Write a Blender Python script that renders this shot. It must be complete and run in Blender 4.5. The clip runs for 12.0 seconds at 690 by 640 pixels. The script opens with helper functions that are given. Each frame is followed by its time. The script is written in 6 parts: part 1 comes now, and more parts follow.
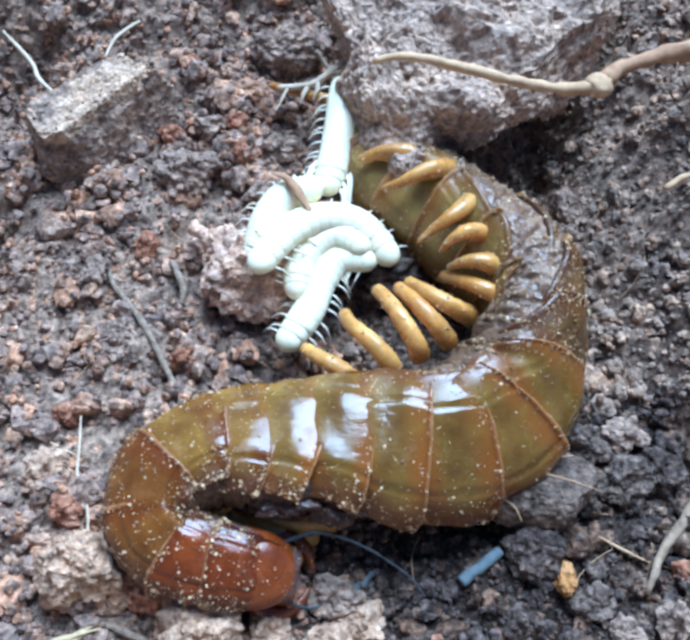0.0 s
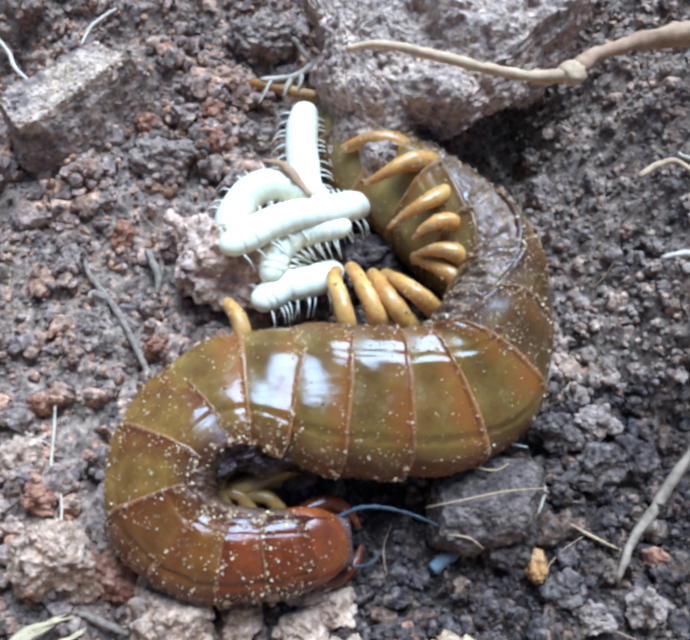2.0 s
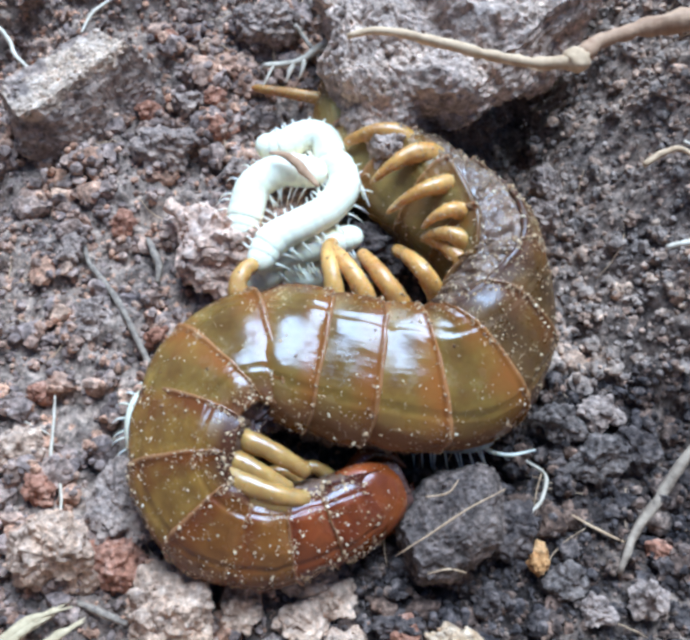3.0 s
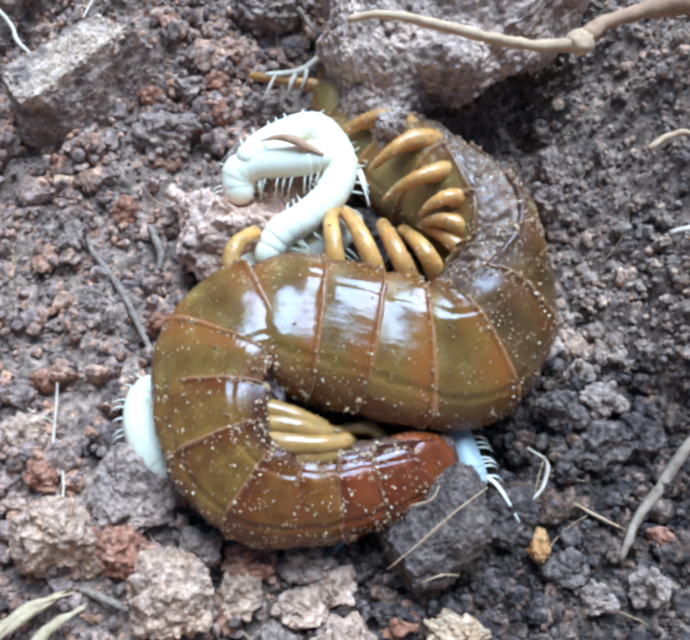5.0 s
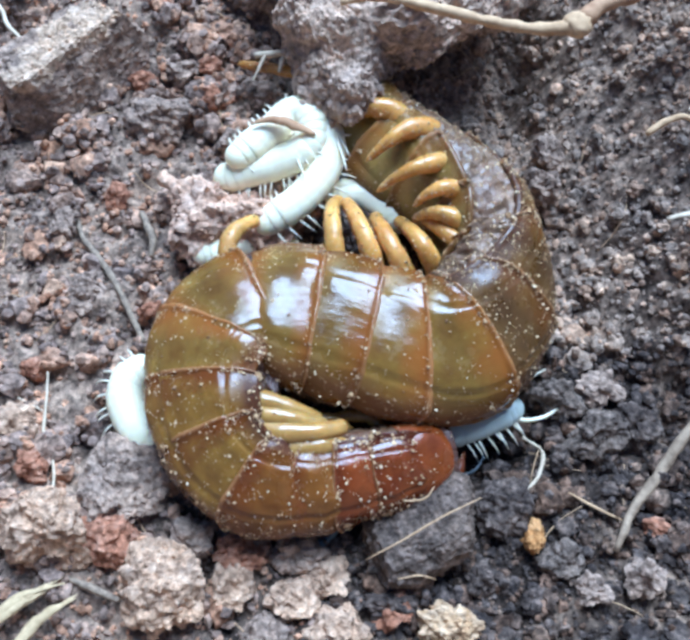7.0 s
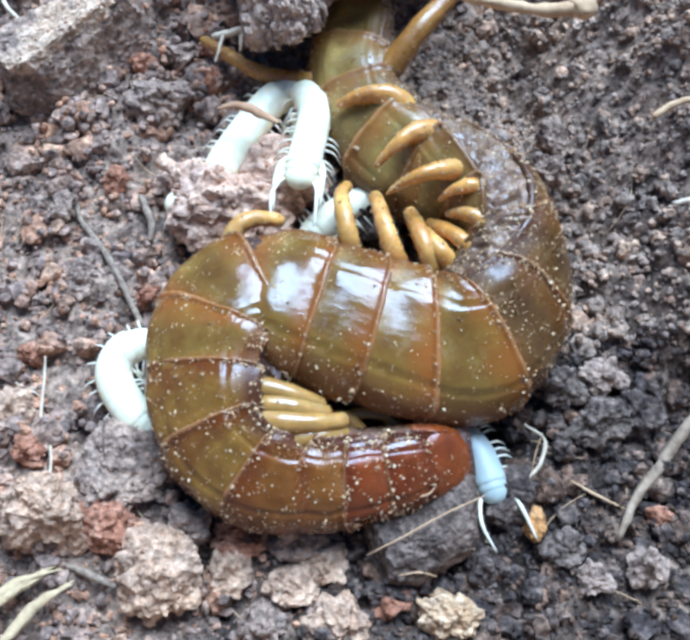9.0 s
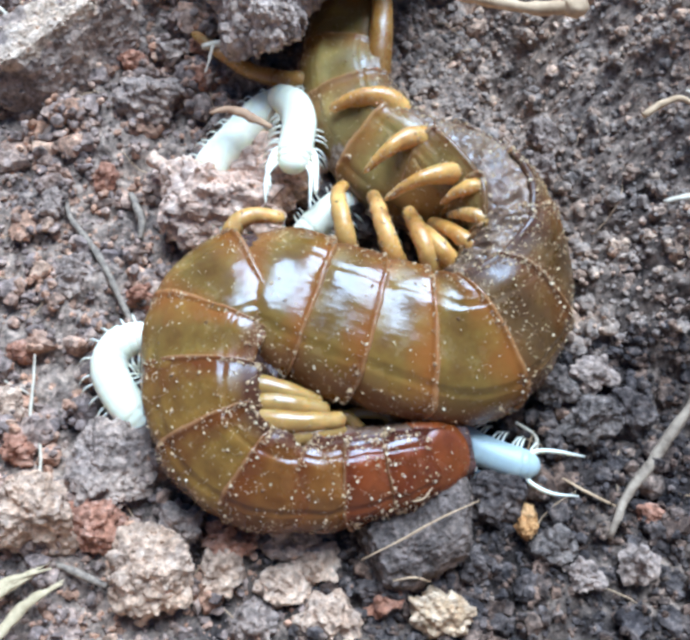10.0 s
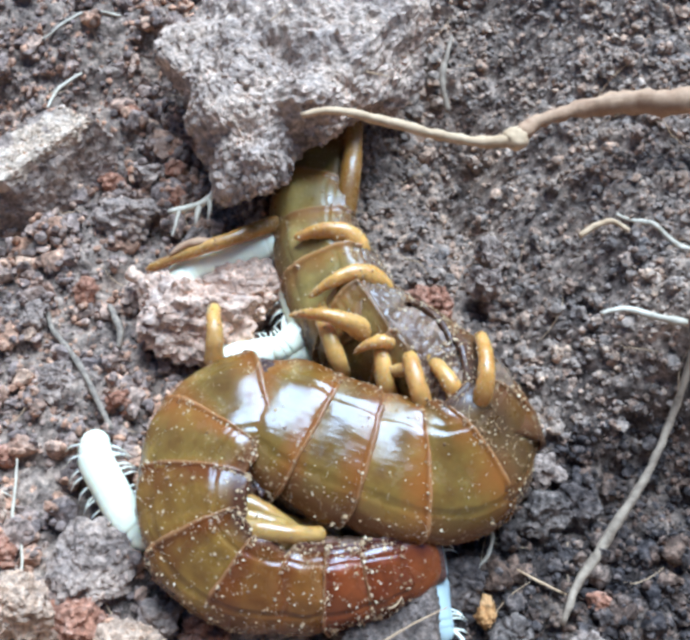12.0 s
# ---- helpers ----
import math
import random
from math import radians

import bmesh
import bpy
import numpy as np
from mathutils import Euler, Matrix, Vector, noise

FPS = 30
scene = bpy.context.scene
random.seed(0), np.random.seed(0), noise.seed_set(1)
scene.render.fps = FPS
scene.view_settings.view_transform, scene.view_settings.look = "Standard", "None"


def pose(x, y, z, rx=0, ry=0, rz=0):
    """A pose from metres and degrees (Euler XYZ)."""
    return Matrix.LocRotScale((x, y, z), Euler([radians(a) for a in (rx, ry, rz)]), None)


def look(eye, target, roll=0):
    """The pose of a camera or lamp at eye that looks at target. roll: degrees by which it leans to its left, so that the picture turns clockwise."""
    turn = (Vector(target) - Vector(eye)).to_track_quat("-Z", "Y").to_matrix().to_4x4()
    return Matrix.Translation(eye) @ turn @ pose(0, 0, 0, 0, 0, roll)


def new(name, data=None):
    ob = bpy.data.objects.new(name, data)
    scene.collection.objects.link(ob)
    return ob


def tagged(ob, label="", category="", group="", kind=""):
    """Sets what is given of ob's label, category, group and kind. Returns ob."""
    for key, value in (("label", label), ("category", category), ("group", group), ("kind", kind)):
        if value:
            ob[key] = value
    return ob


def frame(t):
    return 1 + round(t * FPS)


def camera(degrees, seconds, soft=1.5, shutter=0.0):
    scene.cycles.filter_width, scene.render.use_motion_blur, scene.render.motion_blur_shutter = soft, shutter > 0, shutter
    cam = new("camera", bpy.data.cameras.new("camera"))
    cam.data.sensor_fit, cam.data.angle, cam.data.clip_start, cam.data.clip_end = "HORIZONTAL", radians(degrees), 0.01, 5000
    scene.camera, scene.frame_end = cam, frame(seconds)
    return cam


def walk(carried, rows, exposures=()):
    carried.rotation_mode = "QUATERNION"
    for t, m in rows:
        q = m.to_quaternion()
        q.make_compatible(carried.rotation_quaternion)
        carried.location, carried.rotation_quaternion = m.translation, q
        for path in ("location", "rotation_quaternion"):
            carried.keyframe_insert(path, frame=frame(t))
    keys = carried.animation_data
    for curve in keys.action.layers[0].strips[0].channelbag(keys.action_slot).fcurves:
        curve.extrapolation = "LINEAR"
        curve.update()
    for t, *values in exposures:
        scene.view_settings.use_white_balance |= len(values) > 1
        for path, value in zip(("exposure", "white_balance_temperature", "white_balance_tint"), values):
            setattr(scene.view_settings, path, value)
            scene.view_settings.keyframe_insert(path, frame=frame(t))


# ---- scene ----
cam = camera(40, 12.0, soft=3.6)
PATH = [
    (0, look((-0.00541, -0.04245, 0.08793), (-0.00212, 0.00463, 0), 3.77)),
    (0.5, look((-0.00463, -0.04219, 0.08831), (-0.00110, 0.00473, 0), 3.93)),
    (1, look((-0.00489, -0.04233, 0.08800), (-0.00096, 0.00433, 0), 4.45)),
    (1.5, look((-0.00382, -0.04206, 0.08801), (-0.00017, 0.00353, 0), 4.17)),
    (2, look((-0.00265, -0.04207, 0.08840), (0.00049, 0.00331, 0), 3.56)),
    (2.5, look((-0.00209, -0.04166, 0.08802), (0.00005, 0.00268, 0), 2.48)),
    (3, look((-0.00187, -0.04175, 0.08779), (0.00032, 0.00210, 0), 2.64)),
    (5, look((-0.00007, -0.04102, 0.08785), (0.00013, 0.00055, 0), 0.20)),
    (5.5, look((-0.00000, -0.04064, 0.08715), (-0.00000, -0.00000, 0), -0.00)),
    (6, look((0.00072, -0.04054, 0.08708), (0.00050, -0.00079, 0), -0.35)),
    (6.5, look((0.00106, -0.04038, 0.08701), (0.00057, -0.00086, 0), -0.79)),
    (8.3, look((-0.00010, -0.03958, 0.08597), (0.00083, -0.00121, 0), 1.54)),
    (8.5, look((-0.00027, -0.03881, 0.08425), (-0.00347, -0.00161, 0), -4.13)),
    (9, look((0.00149, -0.04023, 0.08581), (0.00070, -0.00239, 0), -0.96)),
    (9.5, look((0.00129, -0.03998, 0.08597), (0.00145, -0.00247, 0), 0.36)),
    (10, look((0.00099, -0.04036, 0.08555), (0.00156, -0.00260, 0), 0.92)),
    (10.5, look((0.00206, -0.04057, 0.08676), (0.00202, -0.00145, 0), -0.24)),
    (11, look((0.00032, -0.04097, 0.08810), (0.00267, 0.00205, 0), 2.85)),
    (11.5, look((-0.00122, -0.04285, 0.09009), (0.00385, 0.00688, 0), 5.06)),
    (12, look((-0.00150, -0.04331, 0.09210), (0.00546, 0.00994, 0), 6.49)),
]
walk(cam, PATH, [(0.0, 0.60, 3960, 3), (3.0, 0.60, 4010, 4), (6.6, 0.60, 4010, 4), (8.6, 0.66, 4080, 4), (12.0, 0.75, 4060, 2)])

# ---- light ----
world = bpy.data.worlds.new("sky")
scene.world = world
world.use_nodes = True
wn = world.node_tree
sky = wn.nodes.new("ShaderNodeTexSky")
sky.sky_type = "NISHITA"
sky.sun_disc = False
SUN = Vector((0.16, 0.56, 0.81)).normalized()
sky.sun_elevation = math.asin(SUN.z)
sky.sun_rotation = math.atan2(SUN.x, SUN.y)
wn.links.new(sky.outputs[0], wn.nodes["Background"].inputs[0])
wn.nodes["Background"].inputs[1].default_value = 0.04
sun = new("sun", bpy.data.lights.new("sun", "SUN"))
sun.data.energy = 4.95
sun.data.angle = radians(42)
sun.data.color = (1.0, 0.91, 0.78)
sun.matrix_world = look(SUN * 2, (0, 0, 0))

MM = 0.001


# ---- materials ----
def material(name):
    m = bpy.data.materials.new(name)
    m.use_nodes = True
    t = m.node_tree
    return m, t, t.nodes["Principled BSDF"]


def node(t, kind, values=None, **attrs):
    n = t.nodes.new(kind)
    for k, v in attrs.items():
        setattr(n, k, v)
    for k, v in (values or {}).items():
        n.inputs[k].default_value = v
    return n


def ramp(t, source, stops):
    n = t.nodes.new("ShaderNodeValToRGB")
    e = n.color_ramp.elements
    while len(e) < len(stops):
        e.new(0.5)
    for el, (p, c) in zip(e, stops):
        el.position, el.color = p, (*c, 1)
    t.links.new(source, n.inputs[0])
    return n.outputs[0]


def mixed(t, fac, a, b, mode="MIX"):
    n = t.nodes.new("ShaderNodeMix")
    n.data_type, n.blend_type = "RGBA", mode
    for socket, v in ((n.inputs[0], fac), (n.inputs[6], a), (n.inputs[7], b)):
        if isinstance(v, tuple):
            socket.default_value = (*v, 1)
        elif isinstance(v, (int, float)):
            socket.default_value = v
        else:
            t.links.new(v, socket)
    return n.outputs[2]


def soil_material(name, dark, mid, light, bump=0.5, random_tint=0.0, moist=0.0, damp_shade=False):
    """Crumbly earth: lumps of several millimetres, grains of a fifth of a millimetre."""
    m, t, b = material(name)
    co = t.nodes.new("ShaderNodeTexCoord").outputs["Object"]
    big = node(t, "ShaderNodeTexNoise", {"Scale": 130, "Detail": 4, "Roughness": 0.6})
    mid_n = node(t, "ShaderNodeTexNoise", {"Scale": 900, "Detail": 5, "Roughness": 0.7})
    fine = node(t, "ShaderNodeTexVoronoi", {"Scale": 2100, "Randomness": 1.0})
    for n in (big, mid_n, fine):
        t.links.new(co, n.inputs["Vector"])
    c = ramp(t, mid_n.outputs[0], [(0.34, dark), (0.5, mid), (0.68, light)])
    tone = ramp(t, big.outputs[0], [(0.3, (0.66, 0.66, 0.70)), (0.7, (1.18, 1.12, 1.05))])
    c = mixed(t, 1.0, c, tone, "MULTIPLY")
    grain = ramp(t, fine.outputs["Color"], [(0.0, (0.7, 0.7, 0.72)), (0.35, (0.9, 0.9, 0.9)), (0.7, (1.1, 1.08, 1.06)), (0.93, (1.3, 1.25, 1.2)), (1.0, (1.9, 1.8, 1.7))])
    c = mixed(t, 1.0, c, grain, "MULTIPLY")
    if damp_shade:
        # darker, damper earth on one side of the dig, coil's shade painted in
        g = node(t, "ShaderNodeVectorMath", {1: (0.013, -0.019, 0)}, operation="DISTANCE")
        t.links.new(co, g.inputs[0])
        far = node(t, "ShaderNodeMath", {1: 13.0}, operation="MULTIPLY")
        t.links.new(g.outputs["Value"], far.inputs[0])
        both = node(t, "ShaderNodeMath", operation="ADD")
        t.links.new(far.outputs[0], both.inputs[0])
        t.links.new(big.outputs[0], both.inputs[1])
        damp = ramp(t, both.outputs[0], [(0.66, (0.2, 0.2, 0.21)), (0.95, (1.0, 0.98, 0.95)), (1.0, (1.12, 1.1, 1.06))])
        c = mixed(t, 1.0, c, damp, "MULTIPLY")
    if random_tint:
        r = t.nodes.new("ShaderNodeNewGeometry").outputs["Random Per Island"]
        tint = ramp(t, r, [(0.0, (0.55, 0.54, 0.57)), (0.35, (0.9, 0.88, 0.9)), (0.6, (1.0, 0.93, 0.88)), (0.78, (1.25, 1.0, 0.80)), (0.9, (1.28, 0.98, 0.76)), (0.94, (1.35, 1.1, 0.9)), (1.0, (1.7, 1.5, 1.25))])
        c = mixed(t, random_tint, c, tint, "MULTIPLY")
    t.links.new(c, b.inputs["Base Color"])
    b.inputs["Roughness"].default_value = 0.95 - moist
    b.inputs["Specular IOR Level"].default_value = 0.06
    h = node(t, "ShaderNodeMath", operation="ADD")
    t.links.new(mid_n.outputs[0], h.inputs[0])
    f2 = node(t, "ShaderNodeMath", {1: 0.45}, operation="MULTIPLY")
    t.links.new(fine.outputs["Distance"], f2.inputs[0])
    t.links.new(f2.outputs[0], h.inputs[1])
    bm_ = node(t, "ShaderNodeBump", {"Strength": bump, "Distance": 0.00055})
    t.links.new(h.outputs[0], bm_.inputs["Height"])
    t.links.new(bm_.outputs[0], b.inputs["Normal"])
    return m


SOIL = soil_material("soil", (0.082, 0.062, 0.047), (0.25, 0.19, 0.138), (0.47, 0.36, 0.26), damp_shade=True)
CRUMB = soil_material("crumb_soil", (0.034, 0.028, 0.024), (0.10, 0.082, 0.067), (0.29, 0.235, 0.185), random_tint=0.9)
CRUMB_MID = soil_material("brown_crumb_soil", (0.125, 0.098, 0.073), (0.36, 0.284, 0.205), (0.63, 0.50, 0.362), random_tint=0.6)
CRUMB_PALE = soil_material("pale_crumb_soil", (0.13, 0.098, 0.073), (0.355, 0.267, 0.193), (0.62, 0.475, 0.35), random_tint=1.0)
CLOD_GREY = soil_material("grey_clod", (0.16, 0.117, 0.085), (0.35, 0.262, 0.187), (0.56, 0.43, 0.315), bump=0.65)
CLOD_TAN = soil_material("tan_clod", (0.26, 0.17, 0.10), (0.53, 0.365, 0.225), (0.77, 0.575, 0.385), bump=0.65)
CLOD_PINK = soil_material("pinkish_clod", (0.42, 0.27, 0.17), (0.64, 0.44, 0.29), (0.85, 0.64, 0.45), bump=0.6)
CLOD_RED = soil_material("red_clod", (0.22, 0.10, 0.052), (0.40, 0.20, 0.11), (0.58, 0.36, 0.23), bump=0.6)
CLOD_BROWN = soil_material("brown_clod", (0.068, 0.053, 0.04), (0.16, 0.125, 0.095), (0.32, 0.255, 0.194), bump=0.65)
CLOD_BIG = soil_material("crusted_clod", (0.24, 0.178, 0.12), (0.48, 0.36, 0.255), (0.72, 0.56, 0.41), bump=0.7)
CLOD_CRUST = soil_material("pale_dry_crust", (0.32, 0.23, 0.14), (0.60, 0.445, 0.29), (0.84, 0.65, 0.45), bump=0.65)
CLOD_LOW = soil_material("damp_brown_clod", (0.06, 0.046, 0.035), (0.145, 0.11, 0.082), (0.30, 0.23, 0.175), bump=0.65)
CLOD_ORANGE = soil_material("orange_clod", (0.30, 0.14, 0.04), (0.52, 0.28, 0.09), (0.70, 0.43, 0.18), bump=0.6)
CLOD_YELLOW = soil_material("yellow_tan_clod", (0.40, 0.26, 0.12), (0.60, 0.42, 0.23), (0.80, 0.62, 0.39), bump=0.6)
CLOD_DARK = soil_material("dark_clod", (0.04, 0.032, 0.027), (0.11, 0.085, 0.067), (0.24, 0.19, 0.148), bump=0.65)


def chitin(name, base, edge, rough=0.13, sub=0.12, dust=0.75, margin=None, folds=False):
    """Amber-brown horny plate with darker bands, a waxy shine and specks of dry soil."""
    m, t, b = material(name)
    co = t.nodes.new("ShaderNodeTexCoord").outputs["Object"]
    n1 = node(t, "ShaderNodeTexNoise", {"Scale": 260, "Detail": 3, "Roughness": 0.55})
    n2 = node(t, "ShaderNodeTexNoise", {"Scale": 1500, "Detail": 4, "Roughness": 0.65})
    v = node(t, "ShaderNodeTexVoronoi", {"Scale": 4600})
    v2 = node(t, "ShaderNodeTexNoise", {"Scale": 230, "Detail": 2})
    for n in (n1, n2, v, v2):
        t.links.new(co, n.inputs["Vector"])
    c = ramp(t, n1.outputs[0], [(0.3, edge), (0.55, base), (0.74, tuple(min(1, x * 1.6) for x in base))])
    c = mixed(t, 0.5, c, ramp(t, n2.outputs[0], [(0.3, (0.75, 0.72, 0.7)), (0.7, (1.15, 1.12, 1.1))]), "MULTIPLY")
    # browner margins: hind rim, front and both sides of a plate
    if margin:
        gen = t.nodes.new("ShaderNodeSeparateXYZ")
        t.links.new(t.nodes.new("ShaderNodeTexCoord").outputs["UV"], gen.inputs[0])
        warp = node(t, "ShaderNodeMapRange", {"From Min": 0.25, "From Max": 0.75, "To Min": -0.09, "To Max": 0.09})
        t.links.new(n1.outputs[0], warp.inputs[0])
        xs = node(t, "ShaderNodeMath", operation="ADD")
        t.links.new(gen.outputs[0], xs.inputs[0])
        t.links.new(warp.outputs[0], xs.inputs[1])
        rim = ramp(t, xs.outputs[0], [(0.10, (1, 1, 1)), (0.2, (0.6, 0.6, 0.6)), (0.33, (0, 0, 0)), (0.66, (0, 0, 0)), (0.86, (0.8, 0.8, 0.8))])
        ys = node(t, "ShaderNodeMath", operation="ADD")
        t.links.new(gen.outputs[1], ys.inputs[0])
        t.links.new(warp.outputs[0], ys.inputs[1])
        flank = ramp(t, ys.outputs[0], [(0.04, (1, 1, 1)), (0.26, (0, 0, 0)), (0.66, (0, 0, 0)), (0.92, (1, 1, 1))])
        c = mixed(t, rim, c, margin)
        # sides: brown margin, darkened further to paint in shade on the flanks
        c = mixed(t, flank, c, tuple(x * 0.6 for x in margin))
        # thin pale line on the hind rim: horny edge and painted glint in one
        lip = ramp(t, gen.outputs[0], [(0.012, (0.6, 0.6, 0.6)), (0.04, (0.4, 0.4, 0.4)), (0.06, (0, 0, 0))])
        c = mixed(t, lip, c, (0.38, 0.20, 0.07))
    r0 = t.nodes.new("ShaderNodeObjectInfo").outputs["Random"]
    c = mixed(t, 1.0, c, ramp(t, r0, [(0.0, (0.84, 0.80, 0.8)), (0.5, (1, 1, 1)), (1.0, (1.14, 1.08, 1.1))]), "MULTIPLY")
    # small dry grains that stick to the plate
    shake = node(t, "ShaderNodeTexNoise", {"Scale": 2500, "Detail": 1})
    t.links.new(co, shake.inputs["Vector"])
    moved = node(t, "ShaderNodeVectorMath", {"Scale": 0.0004}, operation="SCALE")
    t.links.new(shake.outputs["Color"], moved.inputs[0])
    place = node(t, "ShaderNodeVectorMath", operation="ADD")
    t.links.new(co, place.inputs[0])
    t.links.new(moved.outputs[0], place.inputs[1])
    t.links.new(place.outputs[0], v.inputs["Vector"])
    sep = t.nodes.new("ShaderNodeSeparateColor")
    t.links.new(v.outputs["Color"], sep.inputs[0])
    size = node(t, "ShaderNodeMath", {1: 0.42}, operation="MULTIPLY")
    t.links.new(sep.outputs[1], size.inputs[0])
    d = node(t, "ShaderNodeMath", operation="LESS_THAN")
    t.links.new(v.outputs["Distance"], d.inputs[0])
    t.links.new(size.outputs[0], d.inputs[1])
    crowd = node(t, "ShaderNodeMapRange", {"From Min": 0.38, "From Max": 0.68, "To Min": 1 - 0.17 * dust, "To Max": 1 - 0.9 * dust})
    t.links.new(v2.outputs[0], crowd.inputs[0])
    e = node(t, "ShaderNodeMath", operation="GREATER_THAN")
    t.links.new(sep.outputs[0], e.inputs[0])
    if margin:
        near = node(t, "ShaderNodeMath", {1: 0.16 * dust}, operation="MULTIPLY")
        t.links.new(mixed(t, 1.0, rim, flank, "LIGHTEN"), near.inputs[0])
        less = node(t, "ShaderNodeMath", operation="SUBTRACT")
        t.links.new(crowd.outputs[0], less.inputs[0])
        t.links.new(near.outputs[0], less.inputs[1])
        t.links.new(less.outputs[0], e.inputs[1])
    else:
        t.links.new(crowd.outputs[0], e.inputs[1])
    g = node(t, "ShaderNodeMath", operation="MULTIPLY")
    t.links.new(d.outputs[0], g.inputs[0])
    t.links.new(e.outputs[0], g.inputs[1])
    c = mixed(t, g.outputs[0], c, (0.60, 0.43, 0.22))
    t.links.new(c, b.inputs["Base Color"])
    r = node(t, "ShaderNodeMapRange", {"From Min": 0.3, "From Max": 0.7, "To Min": rough * 0.7, "To Max": rough * 1.5})
    t.links.new(n2.outputs[0], r.inputs[0])
    film = node(t, "ShaderNodeTexNoise", {"Scale": 210, "Detail": 4, "Roughness": 0.6, "Distortion": 0.4})
    t.links.new(co, film.inputs["Vector"])
    dull = node(t, "ShaderNodeMapRange", {"From Min": 0.47, "From Max": 0.66, "To Min": 0.0, "To Max": 0.36})
    t.links.new(film.outputs[0], dull.inputs[0])
    r1 = node(t, "ShaderNodeMath", operation="ADD")
    t.links.new(r.outputs[0], r1.inputs[0])
    t.links.new(dull.outputs[0], r1.inputs[1])
    r2 = node(t, "ShaderNodeMath", operation="ADD")
    r2.use_clamp = True
    t.links.new(r1.outputs[0], r2.inputs[0])
    t.links.new(g.outputs[0], r2.inputs[1])
    t.links.new(r2.outputs[0], b.inputs["Roughness"])
    b.inputs["Subsurface Weight"].default_value = sub
    b.inputs["Subsurface Radius"].default_value = (0.0022, 0.0011, 0.0004)
    b.inputs["Subsurface Scale"].default_value = 1.0
    b.inputs["IOR"].default_value = 1.52
    h = node(t, "ShaderNodeMath", {1: 2.0}, operation="MULTIPLY")
    t.links.new(g.outputs[0], h.inputs[0])
    h2 = node(t, "ShaderNodeMath", operation="ADD")
    t.links.new(h.outputs[0], h2.inputs[0])
    # fine lengthwise wrinkles
    squeeze = node(t, "ShaderNodeMapping", {"Scale": (0.3, 1.0, 1.0)})
    t.links.new(co, squeeze.inputs[0])
    lines = node(t, "ShaderNodeTexNoise", {"Scale": 1100, "Detail": 3, "Roughness": 0.6})
    t.links.new(squeeze.outputs[0], lines.inputs["Vector"])
    l2 = node(t, "ShaderNodeMath", {1: 0.55}, operation="MULTIPLY")
    t.links.new(lines.outputs[0], l2.inputs[0])
    l3 = node(t, "ShaderNodeMath", operation="ADD")
    t.links.new(n1.outputs[0], l3.inputs[0])
    t.links.new(l2.outputs[0], l3.inputs[1])
    t.links.new(l3.outputs[0], h2.inputs[1])
    bu = node(t, "ShaderNodeBump", {"Strength": 0.6 if folds else 0.3, "Distance": 0.0006 if folds else 0.0003})
    if folds:
        w = node(t, "ShaderNodeTexNoise", {"Scale": 650, "Detail": 4, "Roughness": 0.6, "Distortion": 0.6})
        t.links.new(co, w.inputs["Vector"])
        h3 = node(t, "ShaderNodeMath", {1: 1.6}, operation="MULTIPLY")
        t.links.new(w.outputs[0], h3.inputs[0])
        h4 = node(t, "ShaderNodeMath", operation="ADD")
        t.links.new(h3.outputs[0], h4.inputs[0])
        t.links.new(h2.outputs[0], h4.inputs[1])
        h2 = h4
    t.links.new(h2.outputs[0], bu.inputs["Height"])
    t.links.new(bu.outputs[0], b.inputs["Normal"])
    return m


OLIVE = chitin("olive_plate", (0.225, 0.135, 0.018), (0.135, 0.068, 0.009), rough=0.14, dust=0.3, margin=(0.23, 0.082, 0.008))
DUSTY = chitin("wrinkled_brown_plate", (0.15, 0.078, 0.014), (0.085, 0.04, 0.008), rough=0.3, dust=0.6, margin=(0.13, 0.046, 0.005))
BELLY = chitin("olive_belly_plate", (0.27, 0.185, 0.035), (0.19, 0.115, 0.018), rough=0.3, sub=0.3, dust=0.3, margin=(0.27, 0.125, 0.014))
AMBER = chitin("amber_plate", (0.25, 0.132, 0.015), (0.14, 0.06, 0.007), rough=0.15, dust=0.35, margin=(0.13, 0.04, 0.004))
RUST_AMBER = chitin("rusty_amber_plate", (0.215, 0.085, 0.009), (0.12, 0.042, 0.005), rough=0.17, dust=0.35, margin=(0.15, 0.042, 0.004))
RUST = chitin("rust_plate", (0.205, 0.05, 0.006), (0.09, 0.02, 0.004), rough=0.15, dust=0.35, margin=(0.12, 0.026, 0.003))
PLEURA = chitin("pale_wrinkled_membrane", (0.25, 0.17, 0.10), (0.12, 0.07, 0.035), rough=0.1, dust=0.3, folds=True)
HEAD_RUST = chitin("rust_head_plate", (0.17, 0.042, 0.005), (0.08, 0.018, 0.003), rough=0.15, dust=0.35)
GREY_MEMBRANE = chitin("greyish_wrinkled_membrane", (0.10, 0.056, 0.028), (0.04, 0.02, 0.011), rough=0.2, dust=0.2, folds=True)
MEMBRANE = chitin("dark_wrinkled_membrane", (0.07, 0.036, 0.024), (0.024, 0.012, 0.009), rough=0.24, dust=0.25, folds=True)
LEG = chitin("orange_leg", (0.56, 0.31, 0.06), (0.42, 0.20, 0.03), rough=0.22, sub=0.3, dust=0.5)
YELLOW_LEG = chitin("yellow_leg", (0.38, 0.225, 0.05), (0.25, 0.135, 0.025), rough=0.17, sub=0.35, dust=0.1)
TAIL_LEG = chitin("olive_leg", (0.36, 0.185, 0.026), (0.23, 0.105, 0.013), rough=0.28, sub=0.3, dust=0.8)


